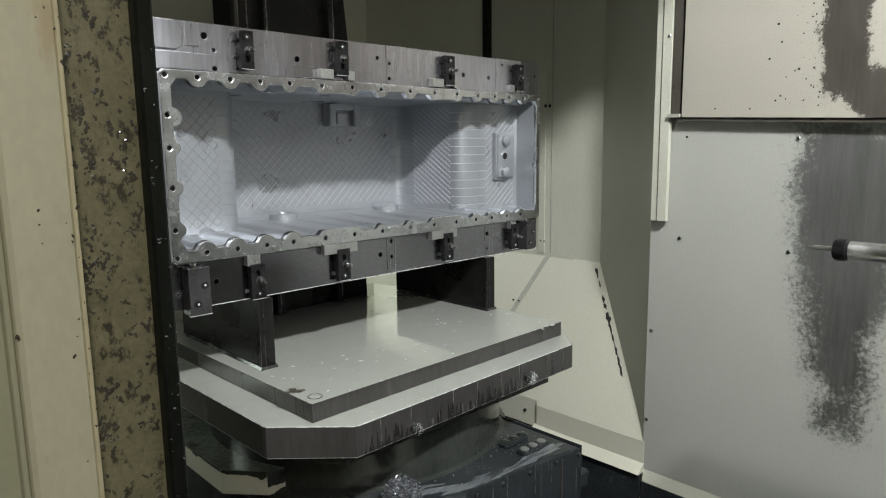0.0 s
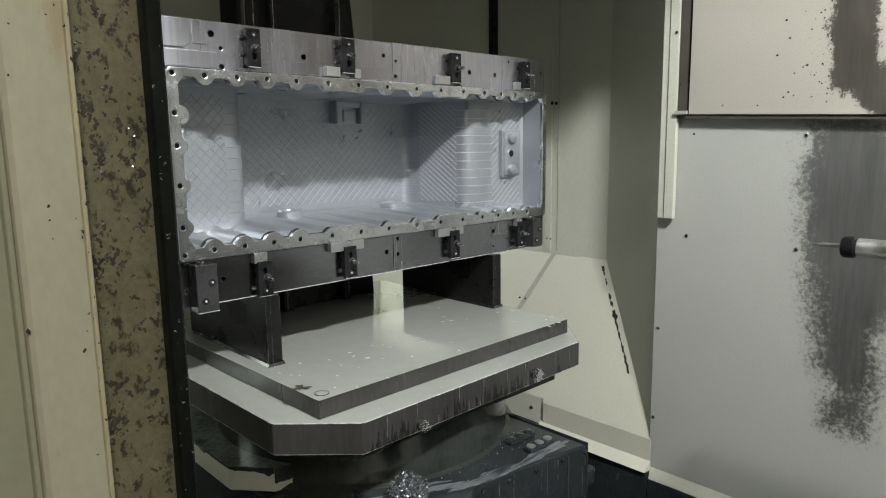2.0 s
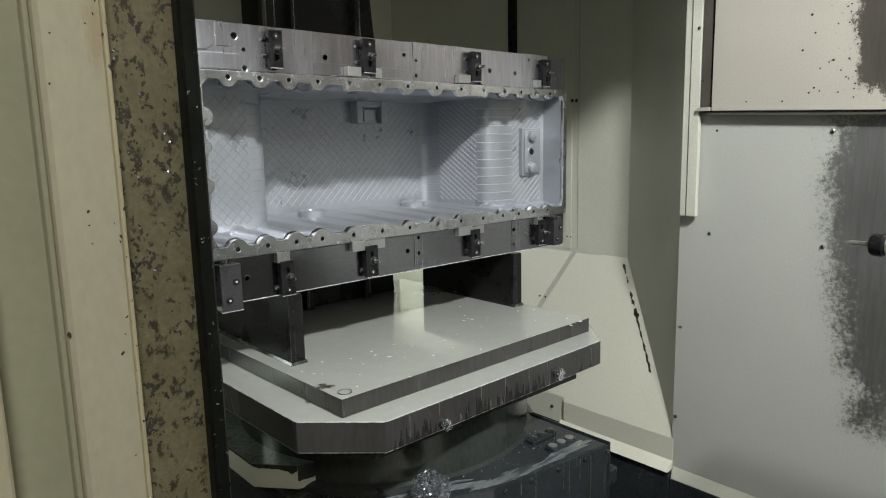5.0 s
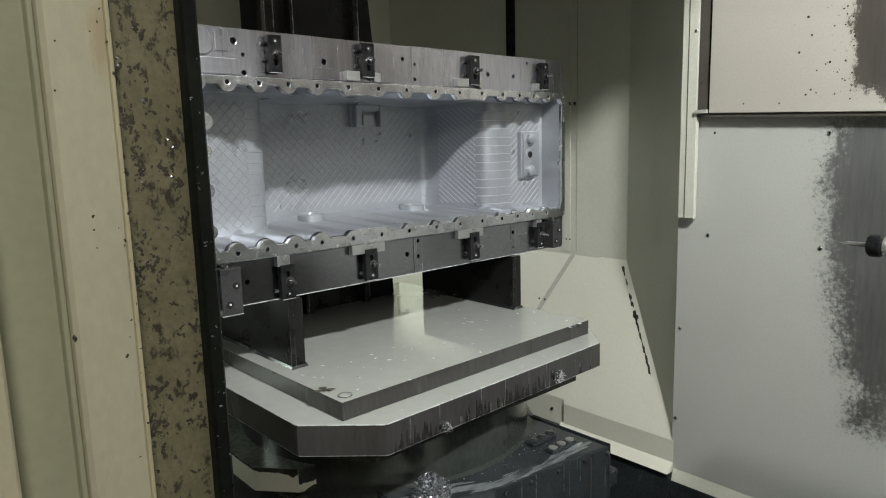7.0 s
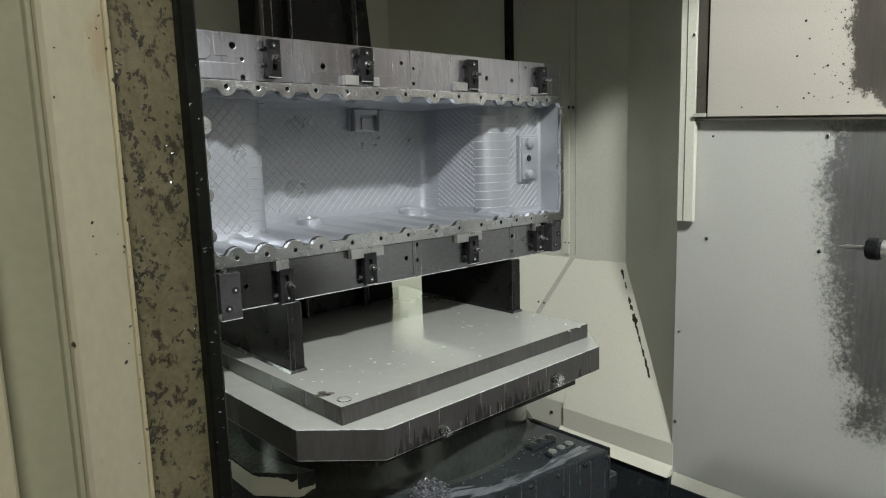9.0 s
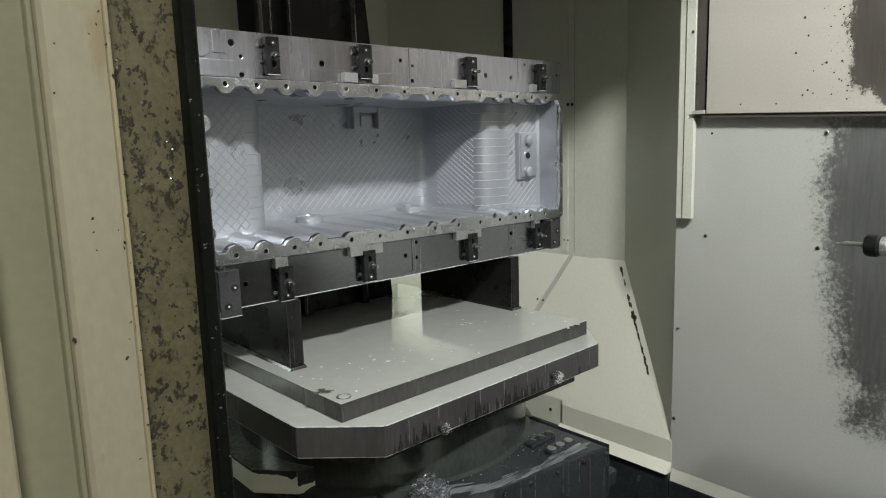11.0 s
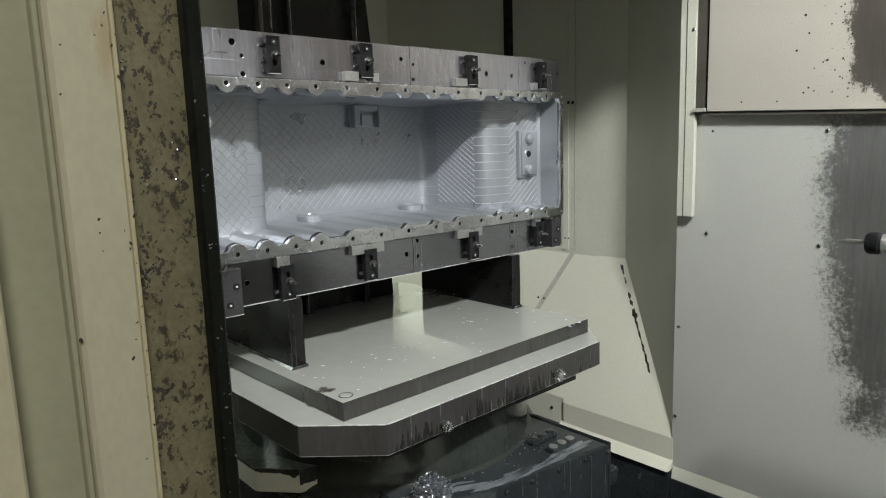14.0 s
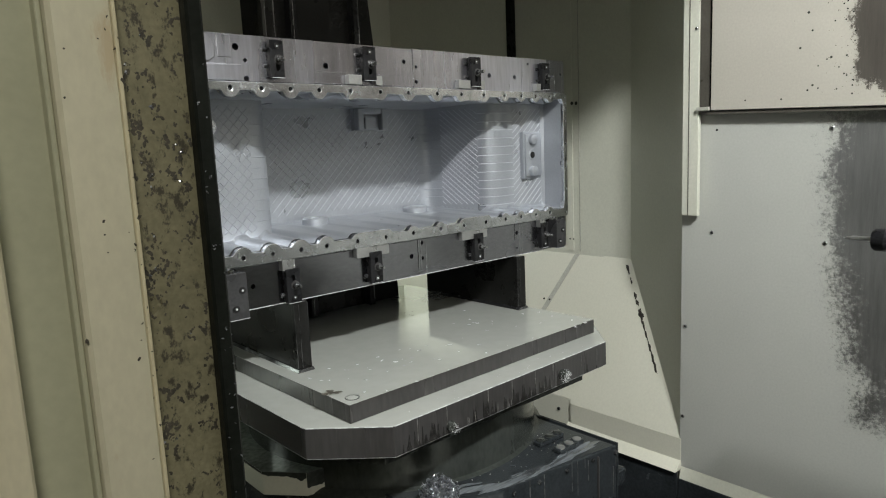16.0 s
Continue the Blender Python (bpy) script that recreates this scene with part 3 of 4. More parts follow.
for xc, yc, m in ((1.006, 0.857, M_DARK), (1.008, 0.805, M_PAD)):
    pod = part("cap_block", slab([(xc + u, yc + v) for u, v in ((-0.040, -0.010), (-0.034, -0.013), (0.036, -0.013), (0.041, -0.008), (0.041, 0.009), (0.036, 0.013), (-0.034, 0.013), (-0.040, 0.009))], "z", 0.8002, 0.8095, 0.0025), M_COVER, cover, "raised oblong block with three caps")
    for u in (-0.027, 0.001, 0.029):
        part("cap", slab(ring(xc + u, yc, 0.0098, 16), "z", 0.8093, 0.8118, 0.0012), m, pod, "round cap", True)
part("seam_strip", box(1.030, 1.034, 0.7445, 0.750, 0.3, 0.790, 0.001), M_PALLET, cover)

bm = bmesh.new()
rng = random.Random(21)
for k in range(26):
    cx = rng.uniform(0.67, 1.05)
    front = 0.748 + (1.088 - cx) * 0.115 if cx > 0.78 else 0.79 + (0.78 - cx) * 0.5
    cy = front + 0.010 + abs(rng.gauss(0, 0.012))
    lx, ly, tilt = rng.uniform(0.02, 0.07), rng.uniform(0.003, 0.009), rng.uniform(-0.20, -0.06) if cx > 0.78 else -0.5
    ph, q = rng.uniform(0, 6), rng.uniform(0.1, 0.3)
    rim = []
    for i in range(28):
        a = i * math.pi / 14
        swell = 1 + q * math.sin(3 * a + ph) + 0.12 * math.sin(7 * a + 2 * ph)
        u, v = lx * swell * math.cos(a), ly * swell * math.sin(a)
        rim.append((cx + u, cy + v + u * tilt))
    if max(x for x, y in rim) < 1.084 and min(y - (0.742 + max(0, 1.088 - x) * 0.112) for x, y in rim) > 0:
        slab(rim, "z", 0.8002, 0.8004 + 0.00005 * k, 0.0, (), bm)
runs = bmesh.new()
for k in range(7):
    x = rng.uniform(0.79, 1.085)
    i = next(j for j in range(4) if FRONT[j + 1][0] <= x)
    (xa, ya), (xb, yb) = FRONT[i], FRONT[i + 1]
    y = ya + (yb - ya) * (x - xa) / (xb - xa)
    zt = rng.choice((0.797, 0.797, rng.uniform(0.74, 0.79)))
    box(x, x + rng.uniform(0.0005, 0.0022), y - 0.0009, y + 0.003, zt - rng.uniform(0.01, 0.08), zt, bm=runs)
part("coolant_run", runs, M_RUN, cover, "dried coolant runs down the cover")["kind"] = "stuff"
specks = bmesh.new()
for k in range(48):
    x, y = rng.uniform(0.70, 1.08), rng.uniform(0.80, 0.90)
    r = rng.uniform(0.0004, 0.0012)
    slab([(x + r * rng.uniform(0.6, 1.3) * math.cos(a), y + r * rng.uniform(0.6, 1.3) * math.sin(a)) for a in (0, 1.2, 2.5, 3.8, 5.0)], "z", 0.8002, 0.8008, 0.0, (), specks)
part("fine_swarf", specks, M_GREY, cover, "fine pale chips on the cover")["kind"] = "stuff"
part("coolant_film", bm, M_POOL, cover, "coolant pooled along the edge, its whitish sheen painted into the colour")["kind"] = "stuff"

pallet = thing("pallet", (0.843, 1.20, 0.945), "octagonal steel machine pallet with milky coolant on top and drip-streaked sides", "pallet")
C = 0.104
x0, x1, y0, y1 = 0.441, 1.258, 0.798, 1.60
octo = [(x0 + C, y0), (x1 - C, y0), (x1, y0 + C), (x1, y1 - C), (x1 - C, y1), (x0 + C, y1), (x0, y1 - C), (x0, y0 + C)]
TURN = radians(1.1)


def turned(points, cx=0.545, cy=0.798):
    """The pallet stands turned a little on the table."""
    co, si = math.cos(TURN), math.sin(TURN)
    return [(cx + (x - cx) * co - (y - cy) * si, cy + (x - cx) * si + (y - cy) * co) for x, y in points]


# up-facing faces take the pale film and sheen, the sides dark steel
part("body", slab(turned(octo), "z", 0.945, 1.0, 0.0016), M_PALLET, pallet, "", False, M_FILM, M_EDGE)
rng = random.Random(17)
fangs, pale = bmesh.new(), bmesh.new()


def face_y(x):
    return 0.798 + (x - 0.545) * math.tan(TURN)


def on_face(bm, outline, x):
    """A flat mark on the pallet's front face."""
    y = face_y(x)
    slab(outline, "y", y - 0.0006, y + 0.0006, 0.0, (), bm)


for k in range(74):
    x = rng.choice((rng.gauss(0.80, 0.06), rng.gauss(0.90, 0.05), rng.uniform(0.56, 1.14), rng.gauss(0.62, 0.03)))
    if not 0.556 < x < 1.145:
        continue
    w, h = rng.uniform(0.0018, 0.0055), rng.uniform(0.008, 0.034)
    lean = rng.uniform(-0.002, 0.002)
    on_face(fangs, [(x - w, 0.9468), (x + w, 0.9468), (x + w * 0.45 + lean, 0.9468 + h * 0.55), (x + lean + 0.0003, 0.9468 + h), (x + lean - 0.0003, 0.9468 + h), (x - w * 0.5 + lean, 0.9468 + h * 0.5)], x)
for x in (0.595, 0.663, 0.768, 0.835, 0.905, 0.962, 1.06, 1.118):
    h = rng.uniform(0.025, 0.050)
    on_face(pale, [(x - 0.0003, 0.998 - h), (x + 0.0004, 0.998 - h), (x + 0.0008, 0.998), (x - 0.0007, 0.998)], x)
for k in range(16):
    x, h, z = rng.gauss(0.83, 0.09), rng.uniform(0.006, 0.022), 0.947
    if 0.56 < x < 1.14:
        on_face(pale, [(x - 0.0006, z), (x + 0.0006, z), (x + 0.0003, z + h), (x - 0.0002, z + h)], x)
part("wet_run", fangs, M_WETRUN, pallet, "dark wet tongues of oil creeping up the side")["kind"] = "stuff"
part("drip_film", pale, M_DRIP, pallet, "pale dried coolant drips")["kind"] = "stuff"
for x, z in ((0.671, 0.959), (0.990, 0.969)):
    part("side_screw", lathe([(0.010, 0), (0.010, -0.006), (0.006, -0.008)], "y", (x, face_y(x), z), 14), M_DARK, pallet)

sub = thing("fixture_base_plate", (0.843, 1.2, 1.0), "rectangular steel base plate, wet top with scattered chips", "plate")
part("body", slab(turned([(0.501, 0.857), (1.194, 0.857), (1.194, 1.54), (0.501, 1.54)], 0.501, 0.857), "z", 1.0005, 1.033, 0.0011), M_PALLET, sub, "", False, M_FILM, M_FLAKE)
part("plug_ring", slab(ring(0.5235, 0.882, 0.0128, 28), "z", 1.0332, 1.0337, 0.0, [ring(0.5235, 0.882, 0.0112, 28)]), M_BLOCK, sub, "dark rim round the plug")
part("plug", lathe([(0.0092, 1.033), (0.0092, 1.0342), (0.007, 1.0343)], "z", (0.5235, 0.882, 0), 24), M_FILM, sub, "pale plug in the corner")

for xa, xb in ((0.527, 0.556), (1.150, 1.178)):
    s = thing("support_bracket", ((xa + xb) / 2, 1.24, 1.033), "black steel bracket carrying the fixture frame", "bracket", "brackets under the frame")
    part("web", box(xa + 0.001, xb - 0.004, 1.078, 1.42, 1.0335, 1.168, 0.002), M_SUPPORT, s)
    part("front_bar", box(xa, xb, 1.066, 1.078, 1.0335, 1.168, 0.0015), M_SUPPORT, s)
    # three thin paler strips up the front bar
    for ex in (xa - 0.0002, xa + 0.009, xb - 0.0008):
        part("pale_strip", box(ex, ex + 0.0010, 1.0655, 1.067, 1.036, 1.166), M_DARKSTEEL, s, "thin paler strip up the front bar")
    part("weld", slab([(xa - 0.004, 1.0332), (xb + 0.004, 1.0332), (xb + 0.001, 1.040), (xa - 0.001, 1.040)], "y", 1.061, 1.40, 0.001), M_DARKSTEEL, s, "weld bead along the foot")

col = thing("fixture_column", (0.84, 1.40, 1.033), "tall black ribbed column behind the fixture frame", "column")
part("core", slab([(0.70, 1.0335), (1.062, 1.0335), (1.023, 1.715), (0.972, 2.24), (0.695, 2.24)], "y", 1.44, 1.53, 0.002), M_SUPPORT, col)
part("rib", box(0.765, 0.785, 1.415, 1.442, 1.0335, 2.24, 0.002), M_BLACK, col)
part("rib", box(0.945, 0.96, 1.415, 1.442, 1.0335, 2.24, 0.002), M_BLACK, col)
for sx, sy in ((0.711, 1.4375), (0.7335, 1.4375), (0.7705, 1.4125), (0.9575, 1.4125)):
    part("edge_line", box(sx, sx + 0.0022, sy, sy + 0.004, 1.0335, 2.24), M_DARKSTEEL, col)
part("edge_strip", box(0.695, 0.702, 1.42, 1.44, 1.0335, 2.24, 0.001), M_PALLET, col)

# ---- fixture frame ----
YP, YF = 1.081, 1.067
fr = thing("clamping_fixture", (0.86, 1.1, 1.17), "machined aluminium fixture frame around the housing, streaked with coolant", "fixture")


def plate(name, xa, xb, za, zb, holes, m):
    loop = [(xa, za), (xb, za), (xb, zb), (xa, zb)]
    p = part(name, slab(loop, "y", YP, YP + 0.028, 0.0007, [ring(x, z, r, 12) for x, z, r in holes]), m, fr)
    # black sheet behind the plate, painted as the shade in its holes
    part("hole_shade_sheet", box(xa + 0.002, xb - 0.002, YP + 0.026, YP + 0.03, za + 0.002, zb - 0.002), M_HOLE, fr)
    return p


plate("top_plate", 0.372, 0.8555, 1.573, 1.652, [(0.463, 1.631, 0.0058), (0.479, 1.609, 0.0035), (0.479, 1.578, 0.0048), (0.642, 1.607, 0.0055), (0.833, 1.625, 0.0042)], M_PLATE)
plate("top_plate", 0.8565, 1.1995, 1.573, 1.653, [(0.865, 1.616, 0.0032), (0.864, 1.585, 0.0040), (1.087, 1.607, 0.0055), (1.175, 1.606, 0.0050)], M_PLATE)
plate("top_plate", 1.2005, 1.366, 1.573, 1.654, [(1.225, 1.64, 0.003), (1.352, 1.62, 0.003)], M_PLATE)
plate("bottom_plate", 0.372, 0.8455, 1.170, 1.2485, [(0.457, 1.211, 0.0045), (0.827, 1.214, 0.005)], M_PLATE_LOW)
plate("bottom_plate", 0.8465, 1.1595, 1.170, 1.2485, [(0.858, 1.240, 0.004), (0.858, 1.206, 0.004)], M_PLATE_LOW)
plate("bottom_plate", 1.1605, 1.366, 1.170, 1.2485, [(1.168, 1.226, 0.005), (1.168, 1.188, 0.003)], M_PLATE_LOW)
for x in (0.8465, 0.853, 0.868, 1.176, 1.186):
    part("scribe_line", box(x, x + 0.0012, YP - 0.0005, YP + 0.001, 1.172, 1.246), M_FLANGE, fr, "bright upright milling line")
part("side_bar", box(0.372, 0.3785, YP, YP + 0.028, 1.2485, 1.573), M_PLATE, fr)
part("side_bar", box(1.3595, 1.366, YP, YP + 0.028, 1.2485, 1.573), M_PLATE, fr)
# milled lands of the plate's upper corner: a wide dished pass, a rounded end and a lower band
part("milled_step", slab([(0.373, 1.604), (0.413, 1.604), (0.424, 1.612), (0.427, 1.626), (0.421, 1.640), (0.412, 1.651), (0.373, 1.651)], "y", YP - 0.0035, YP + 0.001, 0.0018), M_PLATE, fr, "bright milled relief in the plate corner", False, None, M_FLANGE)
part("milled_pass", box(0.429, 0.454, YP - 0.0014, YP + 0.001, 1.612, 1.6505, 0.0012), M_PLATE, fr, "shallow milled pass of the plate", False, None, M_FLANGE)
part("milled_band", box(0.374, 0.471, YP - 0.0016, YP + 0.001, 1.5745, 1.6015, 0.0010), M_PLATE, fr, "lower milled band of the plate", False, None, M_FLANGE)
part("milled_band", box(0.60, 0.845, YP - 0.0010, YP + 0.001, 1.5745, 1.5965, 0.0008), M_PLATE, fr, "lower milled band of the plate", False, None, M_FLANGE)
rng = random.Random(8)
bm = bmesh.new()
for k in range(34):
    x, za = rng.choice((rng.uniform(0.43, 1.36), rng.gauss(0.60, 0.05), rng.gauss(0.86, 0.04))), rng.uniform(1.576, 1.62)
    if 0.40 < x < 1.36:
        box(x, x + rng.uniform(0.0004, 0.0012), YP - 0.0003, YP + 0.001, za, min(1.65, za + rng.uniform(0.006, 0.028)), bm=bm)
part("streaks", bm, M_FLANGE, fr, "bright milling and drip streaks")["kind"] = "stuff"
# pale strips painted as the light line under the bottom plates
for xa, xb in ((0.44, 0.8455), (0.8465, 1.1595), (1.1605, 1.27)):
    part("lower_glint", box(xa, xb, YP - 0.0006, YP + 0.004, 1.1688, 1.1702), M_EDGE, fr, "pale strip painted as the glint of the lower edge")

# ---- the workpiece: a milled housing with a bolt flange ----
work = thing("aluminium_housing", (0.868, 1.1, 1.25), "milled aluminium housing with scalloped bolt flange and ribbed pocket", "workpiece")
TOPX = (0.441, 0.499, 0.556, 0.616, 0.686, 0.758, 0.831, 0.911, 0.983, 1.054, 1.124, 1.183, 1.237, 1.292)
BOTX = (0.438, 0.495, 0.553, 0.609, 0.681, 0.752, 0.825, 0.904, 0.976, 1.047, 1.115, 1.172, 1.228, 1.284)
WIDE = ((0.676, 0.768), (0.973, 1.064))
ZTOP, ZBOT = 1.571, 1.252


def boss(x, xs, r, rise):
    """How far the scallops reach from the hole line at x."""
    d = 0.0
    for h in xs:
        if abs(x - h) < r:
            d = max(d, math.sqrt(r * r - (x - h) ** 2))
    for a, c in WIDE:
        e = min(x - a + 0.004, c + 0.004 - x)
        if e > 0:
            d = max(d, min(rise, e * 1.2 + 0.004))
    return d


def top_inner(x):
    return 1.5605 - max(0.0045, boss(x, TOPX, 0.0165 if x < 1.08 else 0.014, 0.014))


def bot_inner(x):
    return 1.2665 + max(0.0065, boss(x, BOTX, 0.019 if x < 0.65 else 0.015, 0.016))


LHOLES, RHOLES = (1.498, 1.445, 1.379, 1.309), (1.501, 1.442, 1.381, 1.325)


def left_inner(z):
    return 0.3955 + max([0.0] + [math.sqrt(max(0, 0.0125 ** 2 - (z - h) ** 2)) - 0.003 for h in LHOLES])


xs = [0.3955 + (1.3445 - 0.3955) * i / 316 for i in range(317)]
zs = [1.290 + (1.545 - 1.290) * i / 60 for i in range(61)]
inner = [(x, bot_inner(x)) for x in xs[3:-2]] + [(1.3445, z) for z in zs[::6]] + [(x, top_inner(x)) for x in xs[-3:2:-1]] + [(left_inner(z), z) for z in zs[::-1]]
cr = 0.008
outer = []
for cx, cz, a0 in ((0.378 + cr, ZBOT + cr, 180), (1.359 - cr, ZBOT + cr, 270), (1.359 - cr, ZTOP - cr, 0), (0.378 + cr, ZTOP - cr, 90)):
    outer += [(cx + cr * math.cos(radians(a0 + 22.5 * i)), cz + cr * math.sin(radians(a0 + 22.5 * i))) for i in range(5)]
bolts = [(x, 1.5605) for x in TOPX] + [(x, 1.2665) for x in BOTX] + [(0.3865, z) for z in LHOLES] + [(1.352, z) for z in RHOLES] + [(0.387, 1.562), (1.351, 1.561), (0.3865, 1.262), (1.350, 1.262)]
# flange bevels take the pale edge metal as painted highlights
part("flange", slab(outer, "y", YF, YF + 0.0135, 0.0013, [inner] + [ring(x, z, 0.0044 if x < 1.34 else 0.0024, 10) for x, z in bolts]), M_FLANGE, work, "bright milled bolt flange", False, None, M_EDGE)
# black disc in each bolt hole stands in for its shade
for x, z in bolts:
    part("bolt_hole", lathe([(0.0054, YF + 0.0105), (0.0054, YF + 0.0125)], "y", (x, 0, z), 8), M_HOLE, work)

# plan of the pocket wall: x, depth
PLAN = [(0.398, 1.075), (0.404, 1.165), (0.416, 1.182), (0.445, 1.187), (0.495, 1.193), (0.531, 1.198), (0.556, 1.204), (0.570, 1.213), (0.579, 1.230), (0.583, 1.255), (0.588, 1.30), (0.598, 1.335),
        (0.612, 1.346), (0.628, 1.351), (0.648, 1.352), (1.083, 1.352), (1.101, 1.349), (1.112, 1.339), (1.117, 1.322), (1.120, 1.300), (1.149, 1.190), (1.153, 1.176),
        (1.163, 1.164), (1.178, 1.157), (1.200, 1.155), (1.226, 1.157), (1.243, 1.155), (1.254, 1.150), (1.333, 1.137), (1.340, 1.130), (1.342, 1.113), (1.3437, 1.075)]


def plan_y(x):
    best = 1.075
    for (xa, ya), (xb, yb) in zip(PLAN, PLAN[1:]):
        if xa <= x <= xb:
            best = max(best, ya + (yb - ya) * (x - xa) / max(1e-6, xb - xa))
    return best


def floor_z(x, y):
    dy = y - YF
    z = 1.273 + 0.045 * dy
    b = boss(x, BOTX, 0.021 if x < 0.65 else 0.017, 0.014)
    z = max(z, 1.2655 + 0.012 * dy + b)
    d = max(0.0, plan_y(x) - y)
    if d < 0.008:
        z += 0.008 - math.sqrt(max(0, 0.008 ** 2 - (0.008 - d) ** 2))
    return z


def ceil_z(x, y):
    dy = y - YF
    z = 1.5565 - 0.03 * dy
    return min(z, 1.5605 - 0.02 * dy - boss(x, TOPX, 0.017, 0.013) * max(0, 1 - dy / 0.22))


fx = [0.397 + (1.3445 - 0.397) * i / 300 for i in range(301)]
fy = [YF + 0.0132 + 0.278 * j / 70 for j in range(71)]
part("pocket_floor", sheet(lambda x, y: (x, y, floor_z(x, y)), fx, fy), M_ALU, work, "", True)
part("pocket_ceiling", sheet(lambda x, y: (x, y, ceil_z(x, y)), fx[::2], fy), M_ALU, work, "", True)
fine = []
for (xa, ya), (xb, yb) in zip(PLAN, PLAN[1:]):
    fine += [(xa + (xb - xa) * k / 2, ya + (yb - ya) * k / 2) for k in range(2)]
fine.append(PLAN[-1])
part("pocket_wall", sheet(lambda i, z: (*fine[i], z), list(range(len(fine))), [1.262 + 0.302 * j / 12 for j in range(13)]), M_ALU, work, "blasted pocket wall", True)

# raised tool marks on the pocket wall: flat bands on the rounds, slanted ones between
seglen = [0.0]
for (xa, ya), (xb, yb) in zip(PLAN, PLAN[1:]):
    seglen.append(seglen[-1] + math.hypot(xb - xa, yb - ya))


def along(s):
    for i in range(len(PLAN) - 1):
        if seglen[i] <= s <= seglen[i + 1] or i == len(PLAN) - 2:
            f = (s - seglen[i]) / (seglen[i + 1] - seglen[i])
            (xa, ya), (xb, yb) = PLAN[i], PLAN[i + 1]
            nx, ny = (yb - ya), -(xb - xa)
            q = math.hypot(nx, ny)
            return xa + (xb - xa) * f, ya + (yb - ya) * f, nx / q, ny / q


def ridge(bm, sa, za, sb, zb, w=0.0010, h=0.0008):
    """One thin ridge over the wall from (sa, za) to (sb, zb)."""
    n = max(1, int(abs(sb - sa) / 0.004))
    dl = math.hypot(sb - sa, zb - za)
    ps, pz = -(zb - za) / dl * w, (sb - sa) / dl * w
    rows = []
    for k in range(n + 1):
        f = k / n
        s, z = sa + (sb - sa) * f, za + (zb - za) * f
        row = []
        for e, lift in ((-1, 0.0), (-0.35, h), (0.35, h), (1, 0.0)):
            x, y, nx, ny = along(s + ps * e)
            row.append(bm.verts.new((x + nx * lift, y + ny * lift - 0.0001, z + pz * e)))
        rows.append(row)
    for a, b in zip(rows, rows[1:]):
        for k in range(3):
            bm.faces.new((a[k], a[k + 1], b[k + 1], b[k]))


def marks(ia, ib, slope, step, z_lo, z_hi, m):
    """Ridges between two points of the plan, each a part of its own."""
    sa, sb = seglen[ia], seglen[ib]
    rise = slope * (sb - sa)
    k = math.floor((z_lo - abs(rise)) / step)
    while k * step < z_hi + abs(rise):
        z = k * step
        k += 1
        ta, tb = 0.0, 1.0
        if rise:
            lims = sorted(((z_lo - z) / rise, (z_hi - z) / rise))
            ta, tb = max(0, lims[0]), min(1, lims[1])
        elif not z_lo < z < z_hi:
            continue
        if tb - ta > 0.03:
            bm = bmesh.new()
            ridge(bm, sa + (sb - sa) * ta, z + rise * ta, sa + (sb - sa) * tb, z + rise * tb)
            part("tool_mark", bm, m, work)


ST = 0.0212
# M_MARK paints the ridges that catch light, M_ALU the fainter ones
marks(5, 8, 0.0, ST, 1.295, 1.535, M_ALU)
marks(2, 5, 1.0, ST, 1.295, 1.54, M_ALU)
marks(2, 5, -1.0, ST, 1.295, 1.54, M_ALU)
marks(12, 14, 0.0, ST, 1.31, 1.54, M_ALU)
marks(14, 15, 1.0, ST, 1.305, 1.535, M_MARK)
marks(14, 15, -1.0, ST, 1.305, 1.535, M_ALU)
marks(15, 19, 0.0, ST, 1.30, 1.535, M_ALU)
marks(19, 20, -0.78, ST * 0.64, 1.295, 1.54, M_MARK)
marks(19, 20, 0.78, ST * 0.64, 1.295, 1.54, M_ALU)
marks(20, 26, 0.0, ST, 1.292, 1.54, M_MARK)
marks(26, 28, 1.0, ST * 0.8, 1.288, 1.535, M_MARK)
# small features inside the pocket
part("floor_boss", lathe([(0.031, 1.27), (0.030, 1.296), (0.027, 1.299), (0.016, 1.2985), (0.014, 1.294)], "z", (0.728, 1.305, 0), 24), M_ALU, work, "", True)
part("floor_boss", lathe([(0.033, 1.27), (0.032, 1.294), (0.029, 1.297), (0.016, 1.2965), (0.014, 1.293)], "z", (1.030, 1.310, 0), 24), M_ALU, work, "", True)
bp = part("ceiling_boss", box(0.874, 0.970, 1.341, 1.353, 1.494, 1.549, 0.005), M_ALU, work, "", True)
part("post", box(0.877, 0.895, 1.322, 1.3425, 1.494, 1.548, 0.005, 3), M_ALU, bp, "", True)
part("post", box(0.949, 0.967, 1.322, 1.3425, 1.494, 1.548, 0.005, 3), M_ALU, bp, "", True)
part("crossbar", box(0.893, 0.951, 1.326, 1.3425, 1.534, 1.550, 0.004, 3), M_ALU, bp, "", True)
part("window_pad", box(0.906, 0.940, 1.334, 1.3425, 1.499, 1.528, 0.003), M_ALU, bp)
pad = part("side_pad", box(1.268, 1.331, 1.131, 1.150, 1.360, 1.471, 0.004), M_ALU, work, "raised pad with three bosses", True)
part("pad_base", box(1.263, 1.336, 1.136, 1.150, 1.354, 1.477, 0.003), M_ALU, work)
for z, d in ((1.456, 0.012), (1.416, 0.0012), (1.374, 0.012)):
    part("pad_boss", lathe([(0.014, 1.131), (0.013, 1.131 - d * 0.8), (0.009, 1.131 - d)], "y", (1.292, 0, z), 20), M_ALU, pad, "", True)
